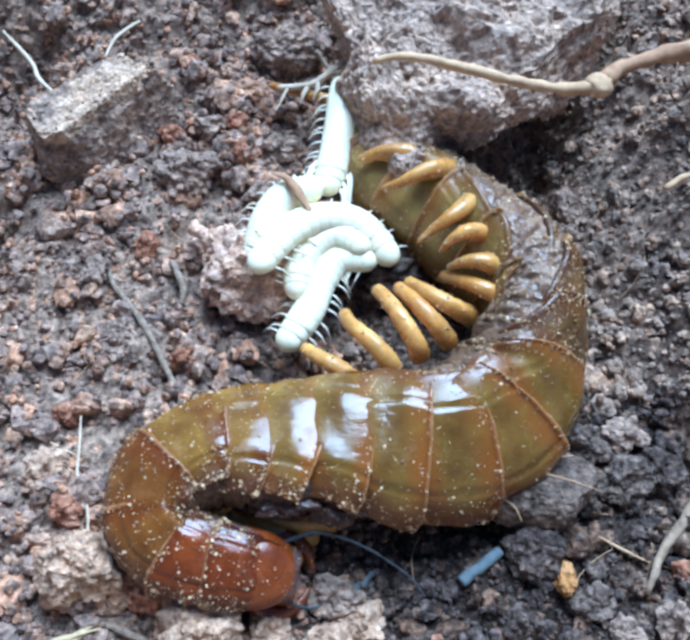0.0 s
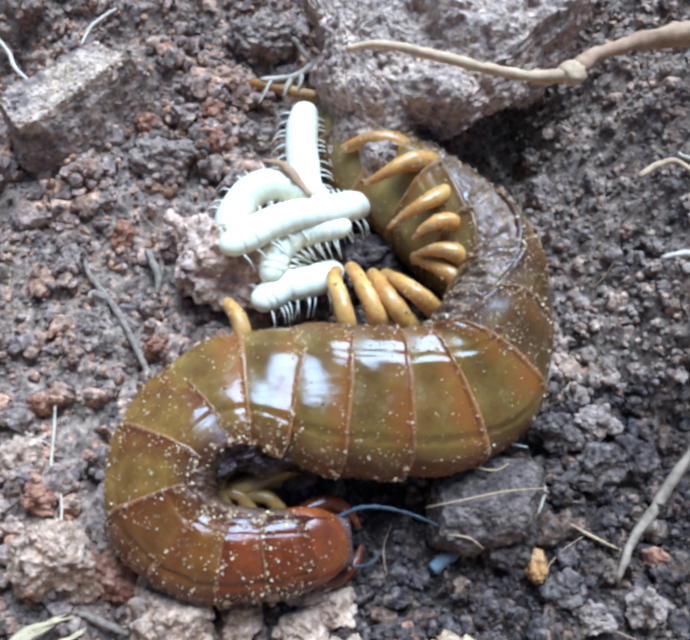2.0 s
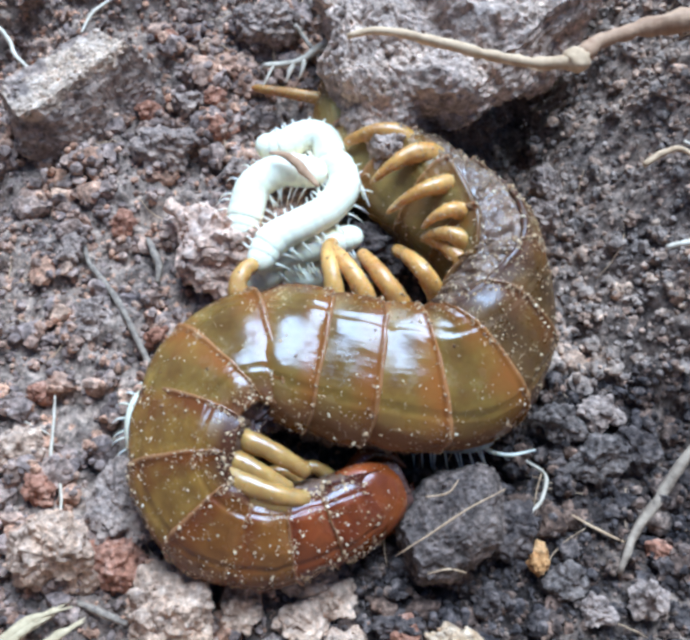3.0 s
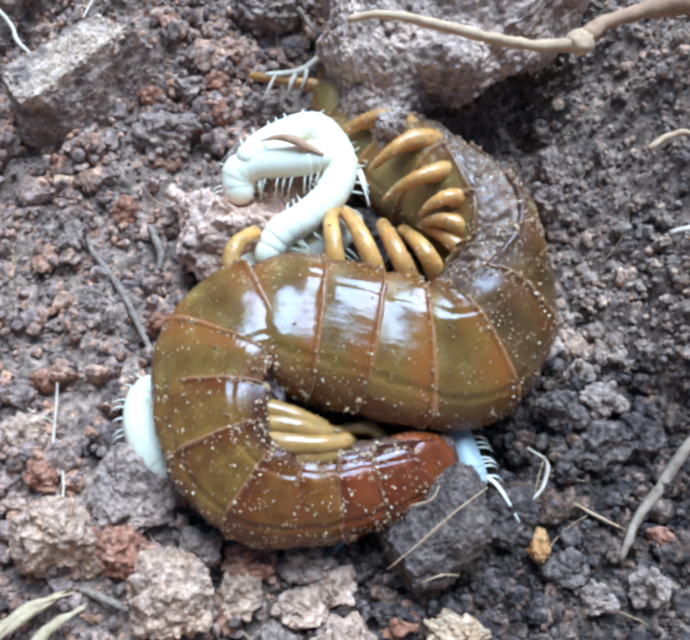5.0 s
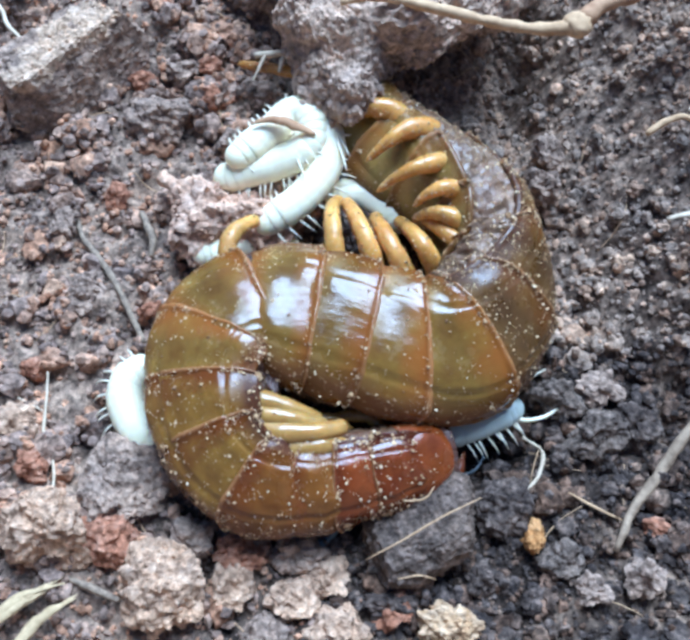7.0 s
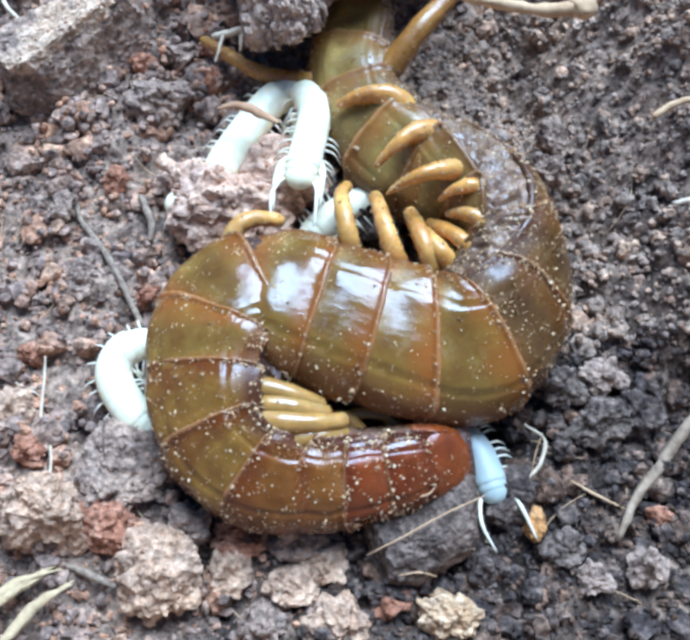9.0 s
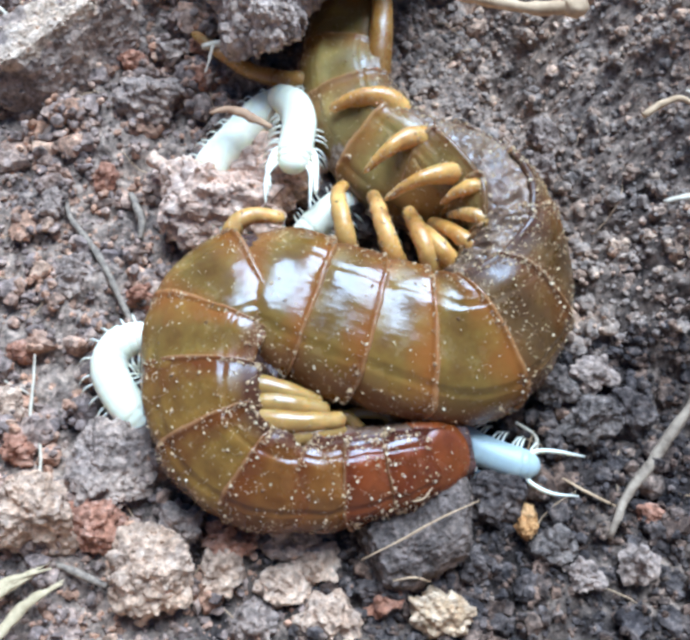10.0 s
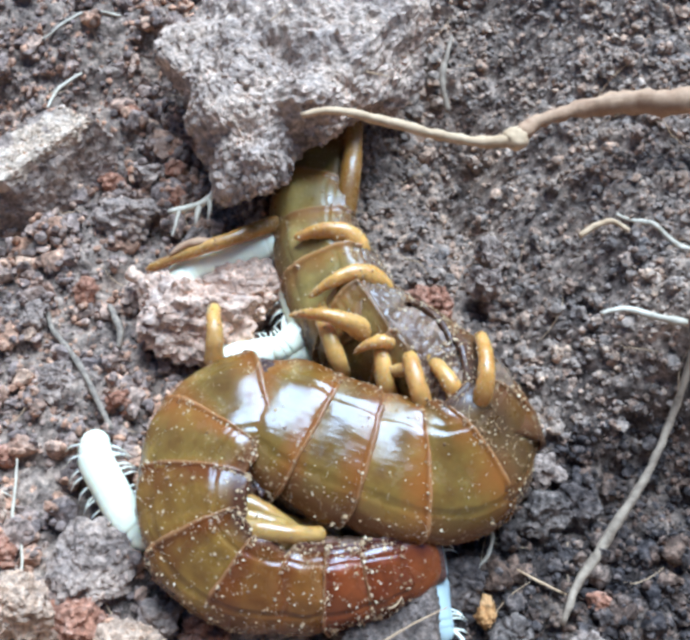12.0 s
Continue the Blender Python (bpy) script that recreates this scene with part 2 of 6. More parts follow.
def grit_material():
    """Dry grains of earth that stick to the animal, pale and brown mixed."""
    m, t, b = material("clinging_grit")
    r = t.nodes.new("ShaderNodeNewGeometry").outputs["Random Per Island"]
    t.links.new(ramp(t, r, [(0.0, (0.18, 0.09, 0.035)), (0.35, (0.42, 0.26, 0.11)), (0.8, (0.64, 0.45, 0.22)), (1.0, (0.80, 0.64, 0.38))]), b.inputs["Base Color"])
    b.inputs["Roughness"].default_value = 0.85
    return m


GRIT = grit_material()


def young_material(name, base):
    m, t, b = material(name)
    co = t.nodes.new("ShaderNodeTexCoord").outputs["Object"]
    n = node(t, "ShaderNodeTexNoise", {"Scale": 700, "Detail": 3})
    t.links.new(co, n.inputs["Vector"])
    t.links.new(ramp(t, n.outputs[0], [(0.3, tuple(x * 0.9 for x in base)), (0.7, base)]), b.inputs["Base Color"])
    b.inputs["Roughness"].default_value = 0.38
    b.inputs["Subsurface Weight"].default_value = 0.3
    b.inputs["Subsurface Radius"].default_value = (0.0012, 0.001, 0.0006)
    b.inputs["Subsurface Scale"].default_value = 1.0
    return m


WHITE = young_material("pale_young", (1.0, 0.89, 0.585))
# the same white young, shade under the coil put into its colour
SHADED_YOUNG = young_material("shaded_young", (0.44, 0.47, 0.41))
PALE_LEG = young_material("pale_leg", (1.0, 0.89, 0.6))


def fibre(name, dark, light, scale=500):
    m, t, b = material(name)
    co = t.nodes.new("ShaderNodeTexCoord").outputs["Object"]
    n = node(t, "ShaderNodeTexNoise", {"Scale": scale, "Detail": 4, "Roughness": 0.7})
    t.links.new(co, n.inputs["Vector"])
    t.links.new(ramp(t, n.outputs[0], [(0.3, dark), (0.7, light)]), b.inputs["Base Color"])
    b.inputs["Roughness"].default_value = 0.8
    bu = node(t, "ShaderNodeBump", {"Strength": 0.5, "Distance": 0.0002})
    t.links.new(n.outputs[0], bu.inputs["Height"])
    t.links.new(bu.outputs[0], b.inputs["Normal"])
    return m


ROOT_PALE = fibre("pale_root", (0.44, 0.34, 0.205), (0.75, 0.62, 0.43))
ROOT_TAN = fibre("tan_root", (0.42, 0.26, 0.115), (0.70, 0.48, 0.25))
ROOT_RED = fibre("reddish_root", (0.30, 0.155, 0.065), (0.52, 0.32, 0.16))
ROOT_GREY = fibre("greyish_root", (0.17, 0.115, 0.065), (0.46, 0.34, 0.21), 700)
STICK_GREY = fibre("grey_stick", (0.12, 0.085, 0.055), (0.40, 0.30, 0.19), 1600)
STRAW = fibre("straw", (0.38, 0.27, 0.125), (0.66, 0.50, 0.265), 900)
BLUE_BIT = fibre("bluish_scrap", (0.09, 0.11, 0.115), (0.20, 0.235, 0.24))
ANTENNA = fibre("antenna_blue", (0.022, 0.026, 0.03), (0.10, 0.115, 0.125), 1500)


# ---- mesh helpers ----
def mesh_object(name, verts, faces, mat, smooth=True):
    me = bpy.data.meshes.new(name)
    me.from_pydata([tuple(v) for v in verts], [], faces)
    me.materials.append(mat)
    if smooth:
        me.polygons.foreach_set("use_smooth", [True] * len(me.polygons))
    me.update()
    return new(name, me)


def gritty(mesh, spots, seed, low=0.05, high=0.25):
    """Adds small jagged grains on the given faces of a mesh; the faces past the old count are grit."""
    rng = np.random.default_rng(seed)
    v, f = list(mesh[0]), list(mesh[1])
    octa = np.array([(1, 0, 0), (-1, 0, 0), (0, 1, 0), (0, -1, 0), (0, 0, 1), (0, 0, -1)], float)
    sides = [(0, 2, 4), (2, 1, 4), (1, 3, 4), (3, 0, 4), (2, 0, 5), (1, 2, 5), (3, 1, 5), (0, 3, 5)]
    for k in spots:
        q = [np.array(v[i]) for i in mesh[1][k]]
        a, b = rng.uniform(size=2)
        p = (q[0] * (1 - a) + q[1] * a) * (1 - b) + (q[-1] * (1 - a) + q[-2] * a) * b
        r = (low + (high - low) * rng.uniform() ** 2.2) * MM
        turn = np.array(Euler(rng.uniform(0, 6.28, 3)).to_matrix())
        o = len(v)
        v += [tuple(p + c) for c in (octa * r * rng.uniform(0.45, 1.35, (6, 1)) * rng.uniform(0.5, 1.2, 3)) @ turn]
        f += [tuple(i + o for i in g) for g in sides]
    return v, f


def grit_faces(ob, clean):
    """Gives the faces past the first clean ones the look of grit."""
    ob.data.materials.append(GRIT)
    n = len(ob.data.polygons)
    ob.data.polygons.foreach_set("material_index", [0] * clean + [1] * (n - clean))
    ob.data.polygons.foreach_set("use_smooth", [True] * clean + [False] * (n - clean))
    return ob


def under(ob, parent, m=None):
    ob.parent = parent
    if m is not None:
        ob.matrix_basis = m
    return ob


def spline(points, n):
    """n points, evenly spaced along a Catmull-Rom curve through the given ones."""
    p = np.array(points, float)
    q = np.vstack([2 * p[0] - p[1], p, 2 * p[-1] - p[-2]])
    out = []
    for i in range(len(p) - 1):
        a, b, c, d = q[i:i + 4]
        for u in np.linspace(0, 1, 12, endpoint=False):
            out.append(0.5 * (2 * b + (c - a) * u + (2 * a - 5 * b + 4 * c - d) * u ** 2 + (3 * b - a - 3 * c + d) * u ** 3))
    out.append(p[-1])
    out = np.array(out)
    s = np.concatenate([[0], np.cumsum(np.linalg.norm(np.diff(out, axis=0), axis=1))])
    at = np.linspace(0, s[-1], n)
    return np.stack([np.interp(at, s, out[:, k]) for k in range(3)], 1), s[-1]


def tube(points, radii, sides=8, flat=1.0, wobble=0.0):
    """Vertices and faces (in mm) of a round rod along points; radii are spread evenly along it."""
    p = np.array(points, float)
    n = len(p)
    r = np.interp(np.linspace(0, 1, n), np.linspace(0, 1, len(radii)), radii)
    t = np.gradient(p, axis=0)
    t /= np.linalg.norm(t, axis=1)[:, None] + 1e-9
    verts, faces = [], []
    ref = np.array([0.13, 0.21, 1.0])
    for i in range(n):
        side = np.cross(ref, t[i])
        side /= np.linalg.norm(side) + 1e-9
        up = np.cross(t[i], side)
        ref = up
        for k in range(sides):
            a = 2 * math.pi * k / sides
            q = r[i] * (1 + wobble * noise.noise(Vector(p[i] * 0.9 + k)))
            verts.append(p[i] + q * (math.cos(a) * side + flat * math.sin(a) * up))
    for i in range(n - 1):
        for k in range(sides):
            j = (k + 1) % sides
            faces.append((i * sides + k, i * sides + j, (i + 1) * sides + j, (i + 1) * sides + k))
    faces.append(tuple(range(sides))[::-1])
    faces.append(tuple((n - 1) * sides + k for k in range(sides)))
    return [v * MM for v in verts], faces


def ball(sub):
    bm = bmesh.new()
    bmesh.ops.create_icosphere(bm, subdivisions=sub, radius=1.0)
    v = np.array([tuple(q.co) for q in bm.verts])
    f = [tuple(q.index for q in g.verts) for g in bm.faces]
    bm.free()
    return v, f


BALLS = {k: ball(k) for k in (1, 2, 3, 4, 5)}


def lump(size, seed, sub=4, rough=0.3, cut=3):
    """An irregular lump of earth, size in mm (full lengths): chopped by a few planes and made uneven."""
    rng = np.random.default_rng(seed)
    v, f = BALLS[sub]
    v = v.copy()
    for _ in range(cut):
        n = rng.normal(size=3)
        n /= np.linalg.norm(n)
        d = rng.uniform(0.55, 0.85)
        s = v @ n
        v -= np.outer(np.maximum(s - d, 0) * 0.9, n)
    half = np.array(size) / 2
    mean = float(half.mean())
    off = Vector(rng.uniform(-50, 50, 3))
    out = []
    for q in v:
        w = Vector(q)
        k = 1 + rough * noise.fractal(w * 1.3 + off, 1.0, 2.0, 3) + 0.5 * rough * noise.noise(w * 5 + off)
        if sub > 3:
            k += min(0.35, 0.5 / mean) * noise.fractal(w * mean * 0.9 + off, 0.7, 2.0, 3)
        out.append(q * k * half * MM)
    return out, f


# ---- the ground ----
def smooth(a, b, x):
    u = min(1.0, max(0.0, (x - a) / (b - a)))
    return u * u * (3 - 2 * u)


def ground_height(x, y):
    """Height in mm of the scraped hollow: a flat floor, a bank of fine earth on one side, an added unseen rim further
    out.
    """
    z = 15 * smooth(21, 44, x) * smooth(-12, 6, y)
    z += 5 * smooth(30, 60, y)
    d = math.hypot(x, y - 5)
    # unseen rim, raised high behind the camera to cut off sky light
    z = max(z, (26 + 58 * smooth(0, -45, y)) * smooth(62, 118, d))
    z -= 1.6 * math.exp(-((x - 3) / 20) ** 2 - ((y - 1) / 16) ** 2)
    # a deep gap between the big clod and the bank
    z -= 7 * math.exp(-((x - 20) / 4.5) ** 2 - ((y - 28) / 10) ** 2)
    # two more pits beyond the slab
    z -= 7 * math.exp(-((x + 42) / 6) ** 2 - ((y - 38) / 7) ** 2) + 5 * math.exp(-((x + 42) / 5) ** 2 - ((y - 13) / 7) ** 2)
    # the damp dip under the coil, lowered to gather shade
    z -= 2.6 * math.exp(-((x - 12) / 6.5) ** 2 - ((y + 14.5) / 4.5) ** 2)
    if d < 200:
        v = Vector((x, y, 0))
        z += 1.5 * noise.fractal(v * 0.13, 0.8, 2.0, 3)
        z += 0.75 * noise.fractal(v * 0.55 + Vector((9, 3, 1)), 0.7, 2.0, 4)
    else:
        z += 12 * noise.noise(Vector((x, y, 0)) * 0.004) * smooth(200, 900, d)
    return z


def ground():
    inner = np.linspace(-52, 58, 300)
    far = 58 * 1.28 ** np.arange(1, 27)
    xs = np.concatenate([-far[::-1], inner, far])
    inner_y = np.linspace(-46, 72, 310)
    ys = np.concatenate([-far[::-1], inner_y, 72 + far])
    verts = [(x * MM, y * MM, ground_height(x, y) * MM) for y in ys for x in xs]
    w = len(xs)
    faces = [(j * w + i, j * w + i + 1, (j + 1) * w + i + 1, (j + 1) * w + i) for j in range(len(ys) - 1) for i in range(w - 1)]
    ob = mesh_object("ground", verts, faces, SOIL)
    tagged(ob, "crumbly grey-brown earth floor of a scraped hollow", "soil", kind="structure")


ground()


def crumbs(name, count, low, high, sub, seed, label, region, mat, squash=0.75, power=2.2):
    """Loose earth crumbs in one mesh."""
    rng = np.random.default_rng(seed)
    base, f = BALLS[sub]
    f = np.array(f)
    shapes = []
    for k in range(14):
        v = base.copy()
        for _ in range(4):
            n = rng.normal(size=3)
            n /= np.linalg.norm(n)
            s = v @ n
            v -= np.outer(np.maximum(s - rng.uniform(0.45, 0.8), 0), n)
        v *= (1 + (0.13 if sub > 1 else 0.2) * rng.normal(size=(len(v), 1)).clip(-1.5, 1.5))
        shapes.append(v)
    small, sf = BALLS[1]
    sf = np.array(sf)
    verts, faces, total = [], [], 0
    x0, x1, y0, y1 = region
    for i in range(count):
        x, y = rng.uniform(x0, x1), rng.uniform(y0, y1)
        patch = noise.noise(Vector((x * 0.06, y * 0.06, seed)))
        if rng.uniform() > 0.62 + 0.8 * patch:
            continue
        r = low + (high - low) * rng.uniform() ** power
        if x > 24 and y > -10:
            r = min(r, 0.9)
        e = Euler(rng.uniform(0, 6.28, 3)).to_matrix()
        v = shapes[i % len(shapes)] @ np.array(e).T
        v = v * np.array([1, 1, squash]) * r * rng.uniform(0.75, 1.25, 3)
        at = np.array([x, y, ground_height(x, y) + r * 0.25])
        faces.append(f + total)
        verts.append(v + at)
        total += len(base)
        # smaller bits that cling to it
        for _ in range(int(5 * r) + 1 if r > 0.5 else 0):
            way = rng.normal(size=3)
            way[2] = abs(way[2]) * 0.6
            way *= 0.92 / np.linalg.norm(way)
            bit = small * (1 + 0.2 * rng.normal(size=(len(small), 1)).clip(-1.5, 1.5)) * r * rng.uniform(0.2, 0.5) * rng.uniform(0.7, 1.2, 3)
            faces.append(sf + total)
            verts.append(bit + at + way * r * np.array([1, 1, squash]))
            total += len(small)
    verts = np.concatenate(verts) * MM
    faces = [tuple(g) for part_faces in faces for g in part_faces.tolist()]
    ob = mesh_object(name, verts, faces, mat, smooth=False)
    return tagged(ob, label, "soil crumbs", kind="stuff")


crumbs("soil_crumbs", 2300, 0.45, 1.8, 2, 5, "loose pale grey and pinkish earth crumbs", (-48, -3, -40, 66), CRUMB_PALE)
# the dark crumbs and grains carry part of the coil's shade in their colour
crumbs("soil_crumbs", 1300, 0.45, 1.6, 2, 7, "loose dark earth crumbs with shade in the colour", (-5, 54, -40, -5), CRUMB)
crumbs("soil_crumbs", 1900, 0.4, 1.4, 2, 9, "loose brown earth crumbs on the bank", (-4, 54, -6, 66), CRUMB_MID)
crumbs("soil_grains", 17000, 0.12, 0.5, 1, 6, "fine loose grains of pale earth", (-46, 0, -38, 60), CRUMB_PALE)
crumbs("soil_grains", 13000, 0.12, 0.5, 1, 8, "fine loose grains of dark earth with shade in the colour", (-2, 52, -38, -4), CRUMB)
crumbs("soil_grains", 22000, 0.12, 0.5, 1, 10, "fine loose grains of brown earth", (-2, 52, -6, 60), CRUMB_MID)


def root_hairs():
    """Fine root hairs and fibres strewn over the earth."""
    rng = np.random.default_rng(21)
    verts, faces = [], []
    for _ in range(110):
        x, y = rng.uniform(-44, 46), rng.uniform(-34, 52)
        a = rng.uniform(0, 6.28)
        length = rng.uniform(2.0, 6.5)
        bend = rng.uniform(-0.5, 0.5)
        p = []
        for k in range(9):
            u = (k / 8 - 0.5) * length
            q = (x + u * math.cos(a) - bend * u * u * 0.2 * math.sin(a), y + u * math.sin(a) + bend * u * u * 0.2 * math.cos(a))
            p.append((q[0], q[1], ground_height(*q) + 0.55))
        v, f = tube(p, [0.03, 0.075, 0.03], 4)
        faces += [tuple(i + len(verts) for i in g) for g in f]
        verts += v
    ob = mesh_object("root_hairs", verts, faces, ROOT_TAN)
    tagged(ob, "fine tan root hairs strewn over the earth", "root hairs", kind="stuff")


root_hairs()


# ---- clods and pebbles ----
def crusted(v, f, count, seed, low=0.25, high=0.8):
    """Grains and crumbs that cling to the skin of a lump, joined to it."""
    rng = np.random.default_rng(seed)
    base, bf = BALLS[1]
    v, f = list(v), list(f)
    n = len(v)
    mid = sum((Vector(q) for q in v), Vector()) / n
    for k in rng.integers(0, n, count):
        r = (low + (high - low) * rng.uniform() ** 2.5) * MM
        p = Vector(v[k])
        p -= (p - mid).normalized() * r * 0.35
        jag = base * (1 + 0.22 * rng.normal(size=(len(base), 1)).clip(-1.5, 1.5)) * rng.uniform(0.7, 1.25, 3)
        o = len(v)
        v += [tuple(Vector(q) * r + p) for q in jag]
        f += [tuple(i + o for i in g) for g in bf]
    return v, f


def clod(name, at, size, mat, label, seed, turn=(0, 0, 0), sub=4, rough=0.3, cut=3, category="soil clod", group=""):
    v, f = lump(size, seed, sub + 1, rough * 0.8, cut)
    v, f = crusted(v, f, int(size[0] * size[1] * (3.2 if sub > 3 else 2.2)), seed, 0.1, 0.18 + 0.06 * min(size))
    ob = mesh_object(name, v, f, mat, smooth=False)
    ob.matrix_basis = pose(at[0] * MM, at[1] * MM, at[2] * MM, *turn)
    return tagged(ob, label, category, group)


def broken_lump(size, seed, cuts, relief=1.0, soft=0.93):
    """A broken lump of crusted earth, size in mm: cut faces (normal, distance), then knobs, pits and grains in its skin."""
    rng = np.random.default_rng(seed)
    v, f = ball(6 if max(size) > 15 else 5)
    half = np.array(size) / 2
    v = v * half
    for n, d in cuts:
        n = np.array(n, float)
        n /= np.linalg.norm(n)
        v = v - np.outer(np.maximum(v @ n - d, 0) * soft, n)
    off = Vector(rng.uniform(-50, 50, 3))
    out = []
    for q in v:
        w = Vector(q)
        n = Vector((q[0] / half[0] ** 2, q[1] / half[1] ** 2, q[2] / half[2] ** 2)).normalized()
        d = 1.5 * noise.fractal(w * 0.16 + off, 0.9, 2.0, 2)
        d += 0.75 * (0.35 - abs(noise.noise(w * 0.42 + off)))
        d += 0.5 * (0.3 - abs(noise.noise(w * 0.95 + off))) + 0.22 * noise.fractal(w * 2.2 + off, 0.6, 2.0, 3)
        out.append(tuple((w + n * d * relief) * MM))
    return out, f


def slab():
    """The broken slab of dry earth: a pale crust on top, a dark moist broken flank below whose colour also holds shade.
    """
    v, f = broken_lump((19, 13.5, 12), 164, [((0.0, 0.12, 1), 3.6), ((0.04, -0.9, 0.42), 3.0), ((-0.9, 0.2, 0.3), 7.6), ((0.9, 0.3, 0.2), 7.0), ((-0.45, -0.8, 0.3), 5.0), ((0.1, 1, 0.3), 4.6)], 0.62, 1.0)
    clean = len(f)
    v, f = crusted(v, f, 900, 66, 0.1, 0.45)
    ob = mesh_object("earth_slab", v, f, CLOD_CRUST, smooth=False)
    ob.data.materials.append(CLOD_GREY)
    # lower faces take a darker soil: moist earth plus painted shade
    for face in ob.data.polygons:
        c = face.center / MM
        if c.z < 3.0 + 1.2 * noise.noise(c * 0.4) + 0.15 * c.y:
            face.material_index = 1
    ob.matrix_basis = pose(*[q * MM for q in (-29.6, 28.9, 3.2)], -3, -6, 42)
    tagged(ob, "broken slab of earth, pale dry crust over moist, shade-darkened flank", "soil slab")


slab()

PEBBLES = "pebbles in the loose soil"
clod("soil_clod", (-19.4, 23.2, 1.2), (7.4, 6.2, 4.5), CLOD_GREY, "grey angular soil clod half sunk in the earth", 11, cut=5)
clod("soil_clod", (-17.4, 29.5, 1.0), (3.4, 3.2, 3), CLOD_GREY, "small grey soil clod among loose crumbs", 12, sub=3)
clod("pebble", (-13.4, 26.2, 1.2), (4.0, 4.4, 3.4), CLOD_RED, "brick-red angular pebble among grey crumbs", 13, sub=3, cut=5, category="pebble", group=PEBBLES)
clod("pebble", (-14.6, 30.1, 1.4), (2.2, 2, 2), CLOD_RED, "small orange-red pebble in grey soil", 14, sub=3, category="pebble", group=PEBBLES)
clod("pebble", (-22.1, 28.2, 1.0), (3.0, 2.6, 2.2), CLOD_RED, "reddish earth pebble beside the slab", 15, sub=3, category="pebble", group=PEBBLES)
clod("pebble", (-21.2, 39.2, 1.0), (3.4, 1.8, 2.0), CLOD_RED, "flat reddish pebble in grey soil", 16, sub=3, category="pebble", group=PEBBLES)
clod("pebble", (-15.7, 37.9, 1.0), (2.0, 2.0, 1.8), CLOD_TAN, "small pale pebble in grey soil", 17, sub=3, category="pebble", group=PEBBLES)
clod("pebble", (-23.4, 13.3, 0.6), (2.6, 2.4, 2.2), CLOD_RED, "pinkish earth pebble on loose crumbs", 18, sub=3, category="pebble", group=PEBBLES)
clod("pebble", (-18.6, -0.1, 0.4), (2.6, 2.6, 2.4), CLOD_RED, "round pinkish pebble on bare soil", 19, sub=3, category="pebble", group=PEBBLES)
clod("pebble", (17.8, -22.8, 0.6), (2.2, 2.8, 2.2), CLOD_ORANGE, "orange earth pebble on dark soil", 20, sub=3, category="pebble", group=PEBBLES)
clod("pebble", (29.3, -21.8, 0.2), (2.4, 2.2, 2), CLOD_RED, "dull red pebble in dark soil", 21, sub=3, category="pebble", group=PEBBLES)
clod("pebble", (-29.8, -6.3, 0.4), (2.4, 2.4, 2), CLOD_RED, "reddish pebble lying in pale crumbs", 22, sub=3, category="pebble", group=PEBBLES)
clod("soil_clod", (-25.4, -22.2, 2.0), (8.5, 8.0, 7), CLOD_TAN, "large light-brown soil clod with crumbly sides", 23, cut=4)
clod("soil_clod", (-19.5, -17.6, 1.4), (7.5, 8.5, 5), CLOD_GREY, "rough soil clod beside the centipede", 24, cut=4)
clod("soil_clod", (-15.2, -27.1, 1.6), (7.6, 8.0, 6), CLOD_TAN, "pale brown knobbly soil clod", 25)
clod("soil_clod", (-20.2, -23.1, 0.9), (6.0, 5.0, 4), CLOD_RED, "reddish brown soil clod with rough faces", 26)
clod("soil_clod", (-8.3, -24.0, 0.6), (5.2, 3.6, 3.4), CLOD_RED, "reddish soil clod below the coil", 27)
clod("soil_clod", (-13.1, -22.9, 0.8), (4.0, 4.0, 3.2), CLOD_GREY, "grey-brown soil clod on loose crumbs", 28, sub=3)
clod("soil_clod", (-9.3, -27.0, 0.8), (3.6, 4.8, 3.2), CLOD_TAN, "small tan soil clod on loose crumbs", 29, sub=3)
clod("soil_clod", (-3.3, -24.0, 0.4), (5.0, 4.0, 3.4), CLOD_GREY, "grey-brown soil clod below the coil", 30, sub=3)
clod("soil_clod", (-0.9, -26.3, 0.4), (3.6, 3.2, 2.8), CLOD_TAN, "small tan soil clod among loose crumbs", 31, sub=3)
clod("soil_clod", (21.2, -9.7, 1.0), (4.4, 4.2, 3.6), CLOD_BROWN, "grey crumbly soil clod on dark earth", 32, cut=4)
clod("soil_clod", (24.7, -13.1, 0.8), (6.0, 4.6, 3.6), CLOD_BROWN, "brown angular soil clod on dark earth", 33, cut=5)
clod("soil_clod", (15.3, -20.1, 1.0), (5.4, 5.0, 4), CLOD_DARK, "grey-brown soil clod on loose crumbs", 34)
clod("soil_clod", (20.0, -24.8, 0.5), (3.6, 3.4, 3), CLOD_BROWN, "small brown soil clod on dark earth", 35, sub=3)
clod("soil_clod", (12.8, -26.5, 0.4), (2.8, 2.8, 2.4), CLOD_DARK, "small rounded grey soil clod", 36, sub=3)
clod("soil_clod", (9.8, -30.7, 0.8), (5.4, 4.0, 4), CLOD_YELLOW, "yellow-tan soil clod with smooth face", 37, cut=4)
clod("soil_clod", (5.7, -28.6, 0.3), (5.4, 3.0, 3), CLOD_DARK, "reddish brown flat soil clod", 38)
clod("soil_clod", (21.2, 13.8, 2.0), (4.0, 4.4, 4), CLOD_GREY, "grey soil clod at the foot of the bank", 39)
clod("soil_clod", (22.6, 18.2, 1.0), (3.4, 4.4, 4), CLOD_GREY, "grey soil clod at the foot of the bank", 40, sub=3)
